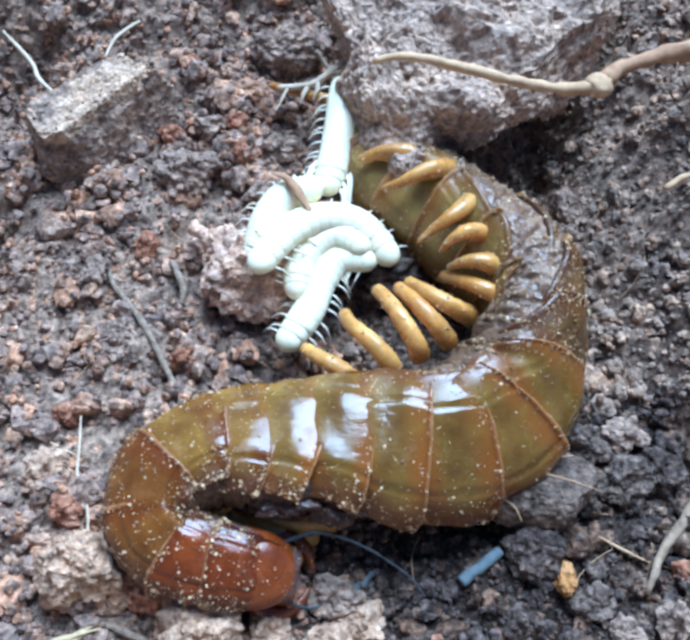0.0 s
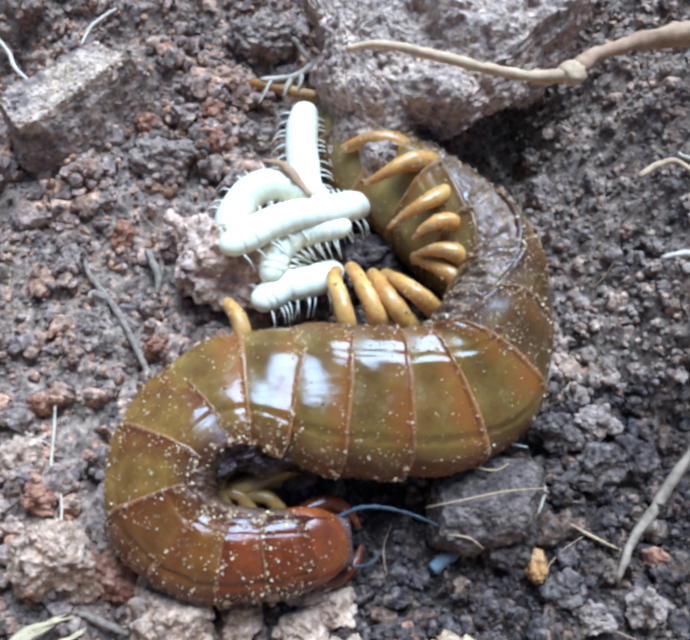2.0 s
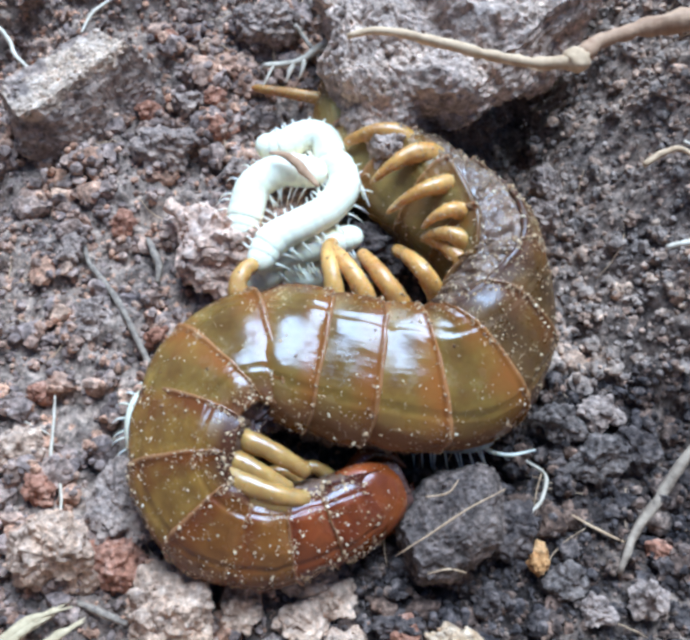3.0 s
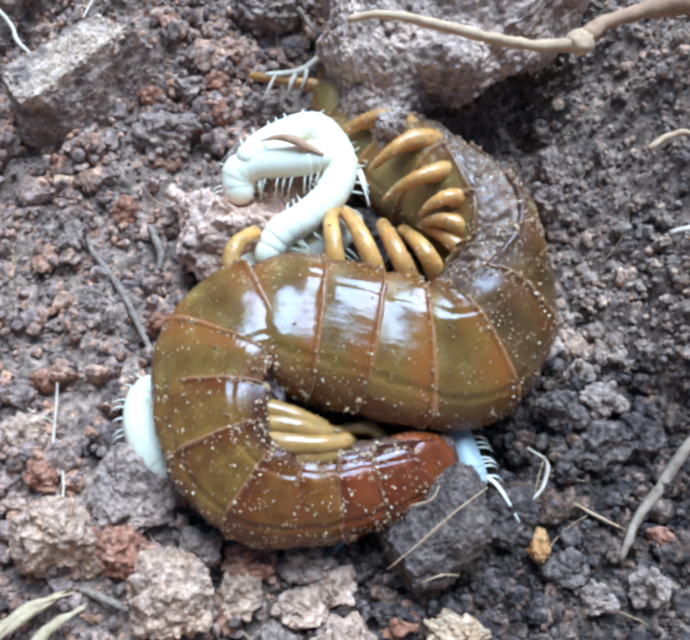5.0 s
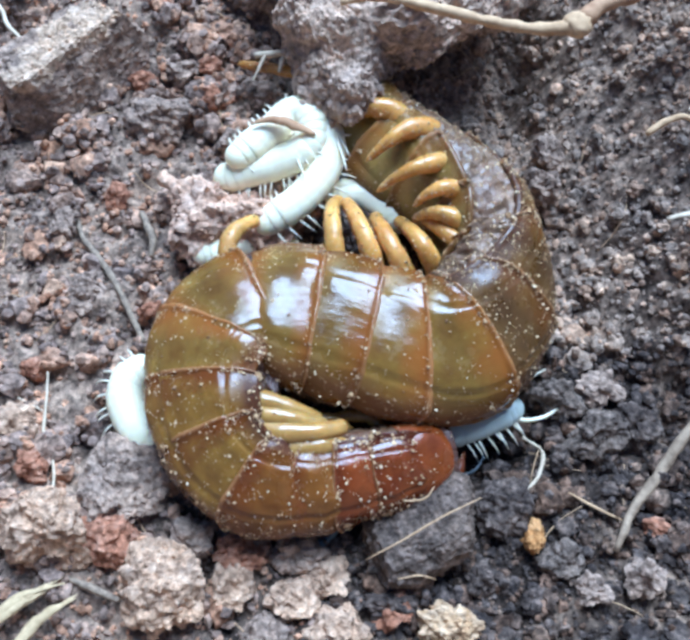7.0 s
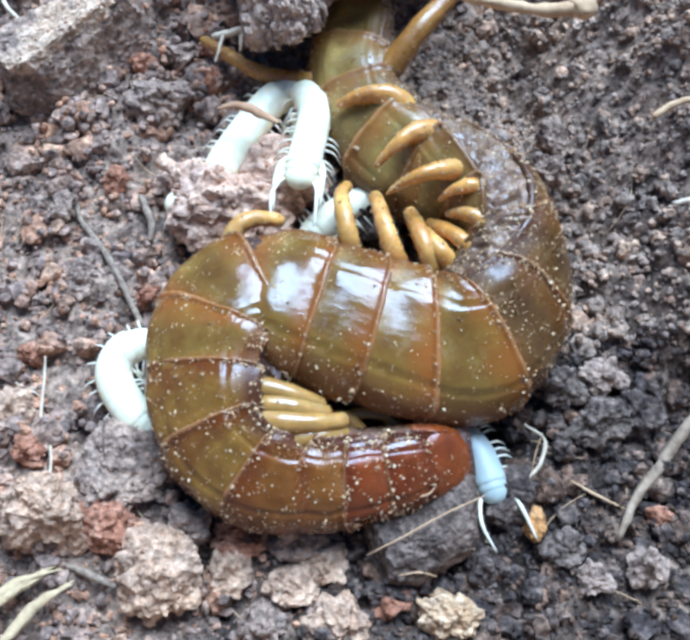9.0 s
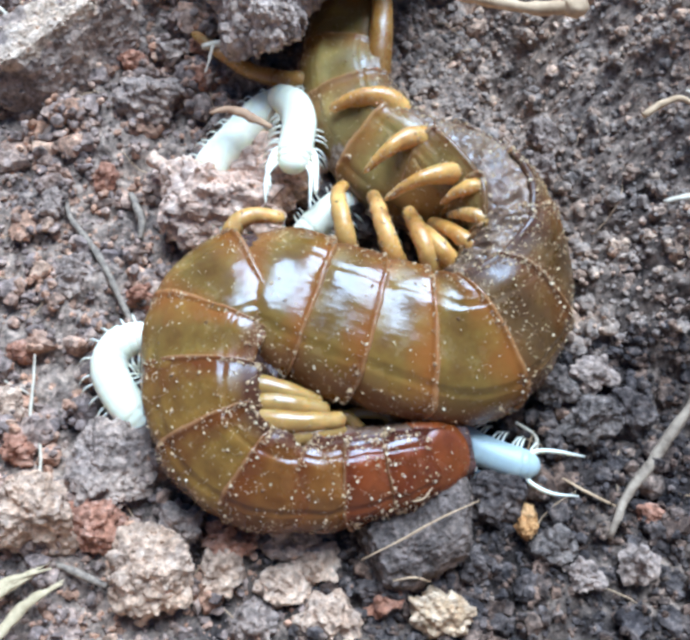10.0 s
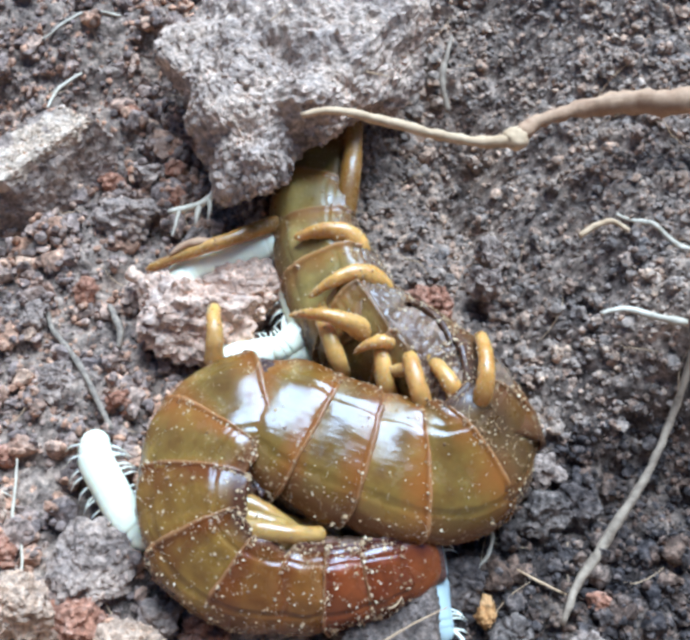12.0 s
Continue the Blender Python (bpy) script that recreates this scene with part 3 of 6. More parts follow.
clod("soil_clod", (-11.6, 20.1, 0.6), (3.6, 3.2, 2.6), CLOD_GREY, "small grey soil clod among loose crumbs", 41, sub=3)
clod("soil_clod", (-9.1, 26.7, 0.6), (4.2, 3.4, 3), CLOD_GREY, "grey soil clod among loose crumbs", 42, sub=3)
clod("soil_clod", (-25.9, 1.3, 0.2), (3.0, 2.6, 2.4), CLOD_GREY, "small grey soil clod among loose crumbs", 43, sub=3)
clod("soil_clod", (-30.4, -12.2, 0.6), (5.0, 4.4, 3.4), CLOD_TAN, "flat brown soil clod among crumbs", 44, sub=3)
clod("soil_clod", (-28.5, -16.1, 0.8), (3.2, 3.2, 3), CLOD_RED, "reddish soil clod among pale crumbs", 45, sub=3)
clod("soil_clod", (28.4, -12.0, 0.6), (4.6, 5.0, 3), CLOD_DARK, "dark brown soil clod, damp and crumbly", 46)
clod("soil_clod", (-8.5, 39.9, 2.0), (8, 6, 6), CLOD_GREY, "large grey soil clod behind the roots", 47)
clod("soil_clod", (-3.7, -28.0, 0.6), (4.6, 4.0, 3.2), CLOD_TAN, "small tan soil clod among loose crumbs", 81, sub=3)
clod("soil_clod", (0.4, -31.0, 0.6), (5.4, 4.6, 3.6), CLOD_TAN, "tan crumbly soil clod below the coil", 82)
clod("soil_clod", (-6.6, -31.4, 0.6), (4.6, 4.2, 3.4), CLOD_GREY, "grey-brown soil clod on loose crumbs", 83)
clod("soil_clod", (4.9, -29.1, 0.4), (3.6, 3.2, 2.6), CLOD_RED, "reddish soil clod among loose crumbs", 84, sub=3)
clod("pebble", (17.7, -23.1, 0.6), (1.8, 2.0, 1.8), CLOD_ORANGE, "small orange pebble on dark earth", 85, sub=3, category="pebble", group=PEBBLES)
clod("soil_clod", (22.1, -27.5, 0.5), (3.4, 3.0, 2.6), CLOD_GREY, "small grey-brown soil clod on dark earth", 86, sub=3)
clod("soil_clod", (27.6, -26.4, 0.6), (3.8, 3.4, 2.8), CLOD_GREY, "grey-brown crumbly soil clod on dark earth", 87, sub=3)
clod("soil_clod", (25.1, -8.6, 1.0), (4.0, 3.6, 3.0), CLOD_GREY, "pale grey-brown soil clod beside the coil", 88, sub=3)
clod("soil_clod", (-25.5, 2.8, 0.4), (3.6, 3.2, 2.6), CLOD_GREY, "small grey-brown soil clod among pale crumbs", 89, sub=3)
clod("soil_clod", (-28.6, 10.0, 0.4), (3.2, 3.4, 2.6), CLOD_GREY, "small grey-brown soil clod among pale crumbs", 90, sub=3)
clod("soil_clod", (14.8, 10.9, 1.4), (5.2, 5.0, 5.0), CLOD_RED, "pinkish brown soil clod behind the coil", 91)
# light lump in the middle of the coil, under the brood
clod("soil_clod", (-10.6, 9.3, 2.4), (13.0, 11.5, 7.6), CLOD_PINK, "pinkish tan soil clod under the white brood", 48, rough=0.25)
clod("soil_clod", (-5.8, 13.5, 1.6), (11.0, 9.0, 6.8), CLOD_PINK, "pinkish tan soil clod under the white brood", 49, rough=0.25)
clod("soil_clod", (3.0, 9.6, 1.0), (9.5, 7.0, 6.0), CLOD_DARK, "brown soil clod held among the legs", 50)


# ---- roots, sticks and straw ----
def strand(name, points, radii, mat, label, category, sides=7, n=26, wobble=0.5, top=True, flat=1.0, lift=0.3):
    p, _ = spline(points, n)
    low = np.array([ground_height(q[0], q[1]) + lift for q in p])
    z = np.maximum(p[:, 2], low)
    for _ in range(6):
        z[1:-1] = np.maximum(0.25 * z[:-2] + 0.5 * z[1:-1] + 0.25 * z[2:], low[1:-1] - 0.3)
    p[:, 2] = z
    v, f = tube(p, radii, sides, flat, wobble)
    ob = mesh_object(name, v, f, mat)
    return tagged(ob, label, category) if top else ob


def long_root():
    """The tan root that hangs in front of the bank, with a knot and a thicker reddish end."""
    root = new("hanging_root")
    tagged(root, "tan root with a knot hanging over the hollow", "root")
    thin = strand("root_thin_end", [(0.4, 25.2, 16.5), (2.8, 25.9, 16.5), (5.6, 25.7, 16.5), (10.4, 24.2, 16.5), (15.1, 22.7, 16.5), (19.4, 21.9, 16.5), (22.6, 22.2, 16.5)], [0.3, 0.5, 0.55, 0.55, 0.7], ROOT_TAN, "", "", top=False, n=34)
    thick = strand("root_thick_end", [(23.2, 22.8, 16.5), (25.2, 24.6, 16.5), (30.0, 26.6, 16.5), (35.1, 27.2, 17.0), (39.5, 25.6, 19.0), (46.5, 23.9, 22.0)], [0.9, 0.75, 1.2, 1.3, 1.5, 1.6], ROOT_RED, "", "", top=False, n=34)
    thick["label"] = "thicker reddish brown end of the root"
    v, f = lump((2.6, 2.6, 2.4), 77, 3, 0.25, 1)
    knot = mesh_object("knot", v, f, ROOT_TAN)
    knot.location = [q * MM for q in (22.8, 22.4, 16.5)]
    for o in (thin, thick, knot):
        under(o, root)
    # rooted in the bank
    far = strand("root_bend", [(46.5, 23.9, 22.0), (57.6, 24.5, 18.0), (70.9, 21.1, 10.0)], [1.6, 1.6, 1.4], ROOT_RED, "", "", top=False)
    under(far, root)


long_root()
strand("rootlet", [(-28.1, -6.8, 1.2), (-27.9, -9.8, 0.6), (-27.7, -12.9, 0.6), (-26.6, -15.5, 0.6), (-25.9, -18.8, 0.6)], [0.1, 0.15, 0.17, 0.15, 0.12], ROOT_PALE, "thin pale rootlet lying on the crumbs", "rootlet", lift=1.1)
strand("rootlet", [(-5.3, 38.7, 4.0), (-4.3, 37.7, 3.0), (-2.5, 34.7, 3.0), (-2.5, 34.0, 2.0)], [0.22, 0.26, 0.2], ROOT_PALE, "thin white rootlet hanging over soil", "rootlet")
strand("rootlet", [(-42.9, 42.5, 2.5), (-38.9, 37.5, 3), (-37.1, 34.1, 3.4), (-33.7, 30.2, 4.2)], [0.16, 0.26, 0.24, 0.14], ROOT_PALE, "thin white rootlet beside the slab", "rootlet")
strand("rootlet", [(-29.5, 35.9, 5.4), (-28.9, 40.3, 4.0), (-26.4, 43.0, 4.0)], [0.14, 0.2, 0.18], ROOT_PALE, "thin curved rootlet on the slab", "rootlet")
strand("rootlet", [(17.4, -13.6, 1.5), (19.3, -14.8, 0.6), (18.7, -17.1, 0.6), (17.1, -19.0, 0.6)], [0.14, 0.2, 0.2, 0.12], ROOT_PALE, "thin bent rootlet on dark soil", "rootlet")
strand("rootlet", [(21.4, -18.6, 0.6), (23.7, -20.0, 0.6), (26.0, -21.2, 0.6)], [0.1, 0.13, 0.08], ROOT_TAN, "short straw-coloured rootlet on dark soil", "rootlet")
strand("rootlet", [(-32.2, -8.6, 0.6), (-30.4, -9.5, 0.6), (-28.1, -10.7, 0.6)], [0.08, 0.13, 0.08], ROOT_PALE, "hair-thin rootlet in crumbs", "rootlet")
strand("rootlet", [(29.8, 3.2, 13.0), (32.3, 3.7, 13.0), (35.7, 2.7, 13.0), (38.3, 2.1, 13.0)], [0.2, 0.35, 0.35, 0.4], ROOT_PALE, "white rootlet sticking out of the bank", "rootlet")
strand("rootlet", [(34.4, 16.8, 11.0), (37.0, 14.9, 11.0), (39.3, 12.1, 11.0), (41.1, 10.2, 11.0)], [0.2, 0.3, 0.3, 0.3], ROOT_PALE, "white rootlet on the bank", "rootlet")
strand("rootlet", [(-32.0, 48.6, 4), (-27.6, 51.5, 4), (-22.5, 52.9, 4)], [0.14, 0.22, 0.16], ROOT_PALE, "thin pale rootlet on dark crumbs", "rootlet")
strand("rootlet", [(18.6, 42.0, 12), (17.1, 36.2, 11), (17.8, 32.9, 9)], [0.2, 0.42, 0.3], ROOT_GREY, "short pale rootlet hanging beside the big clod", "rootlet")
strand("root", [(25.0, -24.1, -0.5), (26.5, -21.1, 0.5), (30.9, -15.5, 2.2), (35.5, -9.4, 4.0), (38.2, -4.0, 6.0), (39.6, 1.6, 8.0), (40.8, 5.9, 9.5), (42.2, 9.8, 12.0)], [0.3, 0.52, 0.5, 0.42, 0.42, 0.4, 0.4], ROOT_GREY, "pale tan bent root lying on the foot of the bank", "root", n=60, lift=1.0)
strand("twig", [(-27.7, 12.7, 0.3), (-26.8, 8.9, 0.3), (-23.3, 4.2, 0.3), (-19.2, -3.4, 0.3)], [0.2, 0.34, 0.4, 0.3], STICK_GREY, "dark grey weathered twig half buried in soil", "twig")
strand("twig", [(-20.7, 11.3, 0.8), (-19.2, 8.0, 1.0), (-19.3, 6.1, 0.6)], [0.3, 0.45, 0.3], STICK_GREY, "short grey twig scrap in crumbs", "twig")
strand("twig", [(-18.5, 14.5, 2.8), (-16.2, 12.4, 3.0), (-13.3, 9.7, 3.4), (-11.5, 8.9, 3.0)], [0.7, 0.85, 1.1, 1.2], CLOD_PINK, "stubby twig crusted with pinkish soil", "twig")
def husk(points, label, strips, width, seed):
    """A split sheath of straw: thin flat strips side by side that fray at the end."""
    rng = np.random.default_rng(seed)
    root = new("straw_husk")
    tagged(root, label, "straw")
    for k in range(strips):
        off = (k - (strips - 1) / 2) * width
        way = [(q[0] + off * 0.6 + j * rng.uniform(-0.12, 0.12), q[1] + off * 0.7 + j * rng.uniform(-0.12, 0.12), q[2] + rng.uniform(-0.15, 0.3)) for j, q in enumerate(points)]
        under(strand("strip", way, [0.4, rng.uniform(0.4, 0.55), rng.uniform(0.3, 0.5), 0.06], STRAW, "", "", top=False, flat=0.3, wobble=0.6), root)


husk([(-33.0, -33.2, 1.8), (-30.2, -30.6, 2.2), (-27.6, -28.7, 2.4), (-24.4, -27.2, 1.8)], "pale split straw husk frayed into strips on crumbs", 5, 0.5, 71)
husk([(-28.6, -33.6, 1.6), (-26.8, -31.4, 1.8), (-25.2, -29.4, 2.0), (-22.9, -28.0, 1.6)], "thin pale straw splinter on soil", 2, 0.4, 72)
strand("twig", [(-24.8, -26.0, 1.0), (-22.3, -27.0, 1.0), (-19.1, -28.3, 1.0)], [0.2, 0.4, 0.25], STICK_GREY, "brown fibrous twig scrap on crumbs", "twig")
strand("grass_scrap", [(8.1, -22.8, 0.6), (9.8, -21.6, 0.6), (12.0, -20.0, 0.6)], [0.55, 0.6, 0.5], BLUE_BIT, "bluish grey dry grass scrap", "grass scrap")
strand("grass_scrap", [(-3.4, -24.1, 0.8), (-1.2, -23.1, 0.6), (0.1, -21.9, 0.6)], [0.3, 0.4, 0.25], BLUE_BIT, "thin bluish grass fibre on soil", "grass scrap")
strand("twig", [(29.9, 13.9, 11.0), (31.6, 14.8, 11.5), (33.4, 15.2, 12.0), (35.0, 13.9, 12.0)], [0.3, 0.4, 0.3, 0.2], ROOT_TAN, "curled pale root end on the bank", "twig")


def rootlet_fork():
    """Tuft of white rootlets caught at the rim of the big clod; its origin is its middle."""
    tuft = new("rootlet_tuft")
    tagged(tuft, "branched tuft of thin white rootlets by the big clod", "rootlet")
    for way, r in (([(-4.2, 0.2, 0), (-2, 0.0, 0.5), (0, 0.2, 0.9), (2.2, 1.8, 1.4), (4.6, 4.2, 1.6)], [0.3, 0.42, 0.45, 0.38, 0.3]),
                   ([(-0.6, 0.1, 0.8), (-1.2, -1.0, 0.7), (-1.6, -2.2, 0)], [0.3, 0.25, 0.14]),
                   ([(0.3, 0.4, 0.9), (0.3, -0.8, 1.0), (-0.2, -2.0, 0.4)], [0.3, 0.25, 0.14]),
                   ([(1.6, 1.4, 1.2), (3.0, 1.4, 1.4), (4.0, 2.2, 1.2)], [0.22, 0.2, 0.12]),
                   ([(-3.0, 0.1, 0.3), (-3.6, -1.4, 0.2), (-4.4, -2.8, -0.4)], [0.2, 0.18, 0.1])):
        p, _ = spline(way, 18)
        v, f = tube(p, r, 7, 1.0, 0.5)
        under(mesh_object("strand", v, f, ROOT_PALE), tuft)
    return tuft


TUFT = rootlet_fork()
p, _ = spline([(-3.2, 0.3, 0), (-1.5, 0.5, 0.5), (0.6, 0.1, 0.6), (3.2, -0.9, 0)], 18)
SLIVER = tagged(mesh_object("bark_sliver", *tube(p, [0.15, 0.5, 0.6, 0.2], 7, 0.5, 0.6), ROOT_RED), "small reddish brown bark sliver among the brood", "bark sliver")


# ---- the animals: chains of rigid pieces along moving midlines ----
TIMES = [0.5 * k for k in range(25)]


def glide(keys, t):
    """The midline at time t, between midlines known at some times (smooth, without overshoot)."""
    ts = sorted(keys)
    if t <= ts[0]:
        return keys[ts[0]]
    if t >= ts[-1]:
        return keys[ts[-1]]
    i = max(k for k in range(len(ts)) if ts[k] <= t)
    i = min(i, len(ts) - 2)
    a, b = keys[ts[i]], keys[ts[i + 1]]
    h = ts[i + 1] - ts[i]

    def slope(k):
        if k == 0 or k == len(ts) - 1:
            return 0 * a
        d0 = (keys[ts[k]] - keys[ts[k - 1]]) / (ts[k] - ts[k - 1])
        d1 = (keys[ts[k + 1]] - keys[ts[k]]) / (ts[k + 1] - ts[k])
        return np.where(d0 * d1 > 0, 2 * d0 * d1 / (d0 + d1 + 1e-12), 0)

    u = (t - ts[i]) / h
    m0, m1 = slope(i) * h, slope(i + 1) * h
    return (2 * u ** 3 - 3 * u ** 2 + 1) * a + (u ** 3 - 2 * u ** 2 + u) * m0 + (3 * u ** 2 - 2 * u ** 3) * b + (u ** 3 - u ** 2) * m1


def fitted_line(points, length, n=60):
    """n points along a midline, shortened or drawn out to stay near the animal's length."""
    p, have = spline(points, 200)
    want = min(max(have, 0.72 * length), 1.12 * length)
    if have < want:
        d = (p[-1] - p[-8]) / np.linalg.norm(p[-1] - p[-8])
        p = np.vstack([p, p[-1] + d * (want - have)])
    s = np.concatenate([[0], np.cumsum(np.linalg.norm(np.diff(p, axis=0), axis=1))])
    at = np.linspace(0, want, n)
    return np.stack([np.interp(at, s, p[:, k]) for k in range(3)], 1)


def piece_pose(line, s, roll, base):
    """Pose of a piece at the fraction s of a midline: x forward, z to the back plate."""
    n = len(line) - 1

    def at(u):
        u = min(max(u, 0), 1) * n
        i = min(int(u), n - 1)
        return line[i] + (line[i + 1] - line[i]) * (u - i)

    p = at(s)
    t = Vector(at(s + 0.025) - at(s - 0.025)).normalized()
    up = Vector((0, 0, 1))
    up = (up - t * up.dot(t)).normalized()
    left = up.cross(t)
    d = up * math.cos(radians(roll)) + left * math.sin(radians(roll))
    side = d.cross(t)
    m = Matrix((t, side, d)).transposed().to_4x4()
    m.translation = (Vector(p) - Vector(base)) * MM
    return m


def section(a, b, phi, power=2.7):
    """A point of the rounded cross-section; phi = 0 is the middle of the back."""
    s, c = math.sin(phi), math.cos(phi)
    y = a * math.copysign(abs(s) ** (2 / power), s)
    z = b * math.copysign(abs(c) ** (2 / power), c)
    return y, z


def core_mesh(a, b, length, seed=0):
    """The soft body of a segment, with folded and puckered flanks."""
    verts, faces = [], []
    rows = [(-1.0, 0.74), (-0.8, 0.83), (-0.66, 0.88)] + [(-0.57 + 0.03 * i, 0.9 + 0.05 * math.sin(math.pi * i / 38)) for i in range(39)] + [(0.66, 0.88), (0.8, 0.83), (1.0, 0.74)]
    k = 88
    for u, q in rows:
        for i in range(k):
            phi = 2 * math.pi * i / k
            y, z = section(a * q * 0.94, b * q * 0.94, phi)
            flank = abs(math.sin(phi)) ** 1.5
            w = Vector((u * 5.0 + seed * 2.3, phi * 4.0, seed * 1.7))
            crease = 1 - abs(noise.noise(w)) * 2
            crease2 = 1 - abs(noise.noise(w * 2.7)) * 2
            fold = 1 + (flank if seed < 11 else 0.45 * flank) * (0.02 * math.sin(u * 17 + 2 * math.sin(phi * 3 + seed)) + 0.085 * crease + 0.045 * crease2 + 0.012 * noise.noise(w * 7))
            verts.append((u * length * MM, y * fold * MM, z * fold * MM))
    for r in range(len(rows) - 1):
        for i in range(k):
            j = (i + 1) % k
            faces.append((r * k + i, r * k + j, (r + 1) * k + j, (r + 1) * k + i))
    faces.append(tuple(range(k))[::-1])
    faces.append(tuple((len(rows) - 1) * k + i for i in range(k)))
    return verts, faces


PLATE_ROWS = [(1.08, 0.76), (0.92, 0.80), (0.78, 0.845), (0.66, 0.88), (0.54, 0.915), (0.42, 0.945), (0.28, 0.972), (0.14, 0.993), (0.0, 1.008), (-0.14, 1.018), (-0.27, 1.021), (-0.37, 1.016), (-0.44, 1.006), (-0.475, 1.006), (-0.50, 1.03), (-0.53, 1.032), (-0.55, 1.006), (-0.565, 0.955)]
ACROSS = 44


def plate_mesh(a, b, length, reach=(82, 82), groove=0.2, seed=0, rim=1.0):
    """A back plate: a domed shell with a thickened hind rim, two lengthwise grooves, rounded corners and turned-down sides."""
    rows, k = PLATE_ROWS, ACROSS
    verts, faces, coords = [], [], []
    for inner in (0, 1):
        for u, q in rows:
            q *= rim if u < -0.46 else 1
            for i in range(k + 1):
                f = i / k * 2 - 1
                phi = radians(reach[0] if f < 0 else reach[1]) * f
                y, z = section(a * q - inner * 0.35, b * q - inner * 0.35, phi)
                g = 0.0
                if not inner:
                    for c0 in (-0.36, 0.36):
                        g += groove * math.exp(-((f - c0) / 0.025) ** 2)
                    g += 0.36 * noise.noise(Vector((u * 1.9 + seed * 3.1, f * 2.4, seed))) + 0.07 * noise.noise(Vector((u * 6 + seed, f * 9, seed * 2))) + 0.025 * noise.noise(Vector((u * 19, f * 26, seed)))
                    g -= 0.2 * math.exp(-((abs(f) - 0.93) / 0.05) ** 2)
                r = math.hypot(y, z) + 1e-9
                s = (r - g) / r
                bow = 0.05 * math.cos(phi) * (1 if u < -0.3 else 0)
                corner = 1 - 0.2 * max(0.0, (abs(f) - 0.55) / 0.45) ** 2.2
                ragged = 0.018 * noise.noise(Vector((f * 5, seed * 1.3, 4))) if u < -0.4 else 0
                verts.append(((u * (corner if u < 0.5 else 1) - bow + ragged) * length * MM, y * s * MM, z * s * MM))
                coords.append((min(1, (u + 0.56) / 1.12), i / k))
    n, w = len(rows), k + 1
    o = n * w
    for r in range(n - 1):
        for i in range(k):
            q = r * w + i
            faces.append((q, q + 1, q + w + 1, q + w))
            faces.append((o + q, o + q + w, o + q + w + 1, o + q + 1))
    for i in range(k):
        faces.append((i + 1, i, o + i, o + i + 1))
        q = (n - 1) * w + i
        faces.append((q, q + 1, o + q + 1, o + q))
    for r in range(n - 1):
        q = r * w
        faces.append((q, q + w, o + q + w, o + q))
        q = r * w + k
        faces.append((q + w, q, o + q, o + q + w))
    return verts, faces, coords


def plate_spots(count, seed, edges=0.5):
    """Faces of a plate on which grit lies: some anywhere, more along the sides and the hind rim, in drifts."""
    rng = np.random.default_rng(seed)
    out = []
    while len(out) < count:
        r, i = int(rng.integers(4, 15)), int(rng.integers(0, ACROSS))
        f = abs(i / ACROSS * 2 - 1)
        side = max(f ** 2.5, 0.3 if r > 11 else 0)
        drift = noise.noise(Vector((r * 0.35, i * 0.22, seed * 1.9)))
        if rng.uniform() < (1 - edges) * 0.5 + edges * side + 0.6 * drift:
            out.append(2 * (r * ACROSS + i))
    return out


def plate_object(name, mesh, coords, mat):
    """A plate that knows how far along and across it each point lies."""
    ob = mesh_object(name, mesh[0], mesh[1], mat)
    layer = ob.data.uv_layers.new(name="plate")
    for loop, uv in zip(ob.data.loops, layer.data):
        uv.uv = coords[min(loop.vertex_index, len(coords) - 1)]
    return ob


def leg_mesh(points, r0, joints=5, taper=0.72):
    """A jointed leg: slightly bowed members with collars, narrow joints and a fine claw."""
    p, _ = spline(points, joints * 8 + 1)
    corners, _ = spline(points, joints + 1)
    straight = np.array([np.array([np.interp(i / 8, range(joints + 1), corners[:, k]) for k in range(3)]) for i in range(len(p))])
    p = 0.45 * p + 0.55 * straight
    rr = []
    for i in range(len(p)):
        u = i / (len(p) - 1)
        w = (u * joints) % 1.0
        rr.append(r0 * (1 - taper * u ** 1.2) * (0.93 + 0.08 * math.sin(math.pi * w) ** 0.6))
    rr[-2] *= 0.7
    rr[-1] = 0.06
    return tube(p, rr, 12, 0.9, 0.06)


def leg_object(mesh, mat, count, seed):
    """A leg with grit that clings to it, thickest towards its end."""
    rng = np.random.default_rng(seed)
    clean = len(mesh[1])
    spots = [int((clean - 14) * rng.uniform() ** 0.8) for _ in range(count)]
    v, f = gritty(mesh, spots, seed, 0.06, 0.22)
    return grit_faces(mesh_object("leg", v, f, mat), clean)


def width_at(s):
    return float(np.interp(s, [0, 0.08, 0.2, 0.35, 0.5, 0.62, 0.70, 0.78, 0.86, 0.93, 1.0], [3.9, 4.7, 5.6, 6.5, 7.1, 7.2, 6.8, 5.9, 4.9, 4.2, 3.6]))


def roll_at(s, t=3.2):
    """How far the back is turned from the sky along the body; the fore part lies flat at first and tips over as it coils in."""
    late = float(np.interp(s, [0, 0.12, 0.22, 0.30, 0.38, 0.45, 0.52, 0.62, 0.68, 0.76, 0.85, 1.0], [168, 160, 138, 104, 60, 30, 8, 0, -12, -22, -24, -24]))
    early = float(np.interp(s, [0, 0.12, 0.22, 0.30, 0.38, 0.45, 0.52, 0.62, 0.68, 0.76, 0.85, 1.0], [168, 160, 140, 112, 80, 58, 38, 16, -2, -10, -12, -12]))
    u = smooth(0.6, 3.0, t)
    return early * (1 - u) + late * u


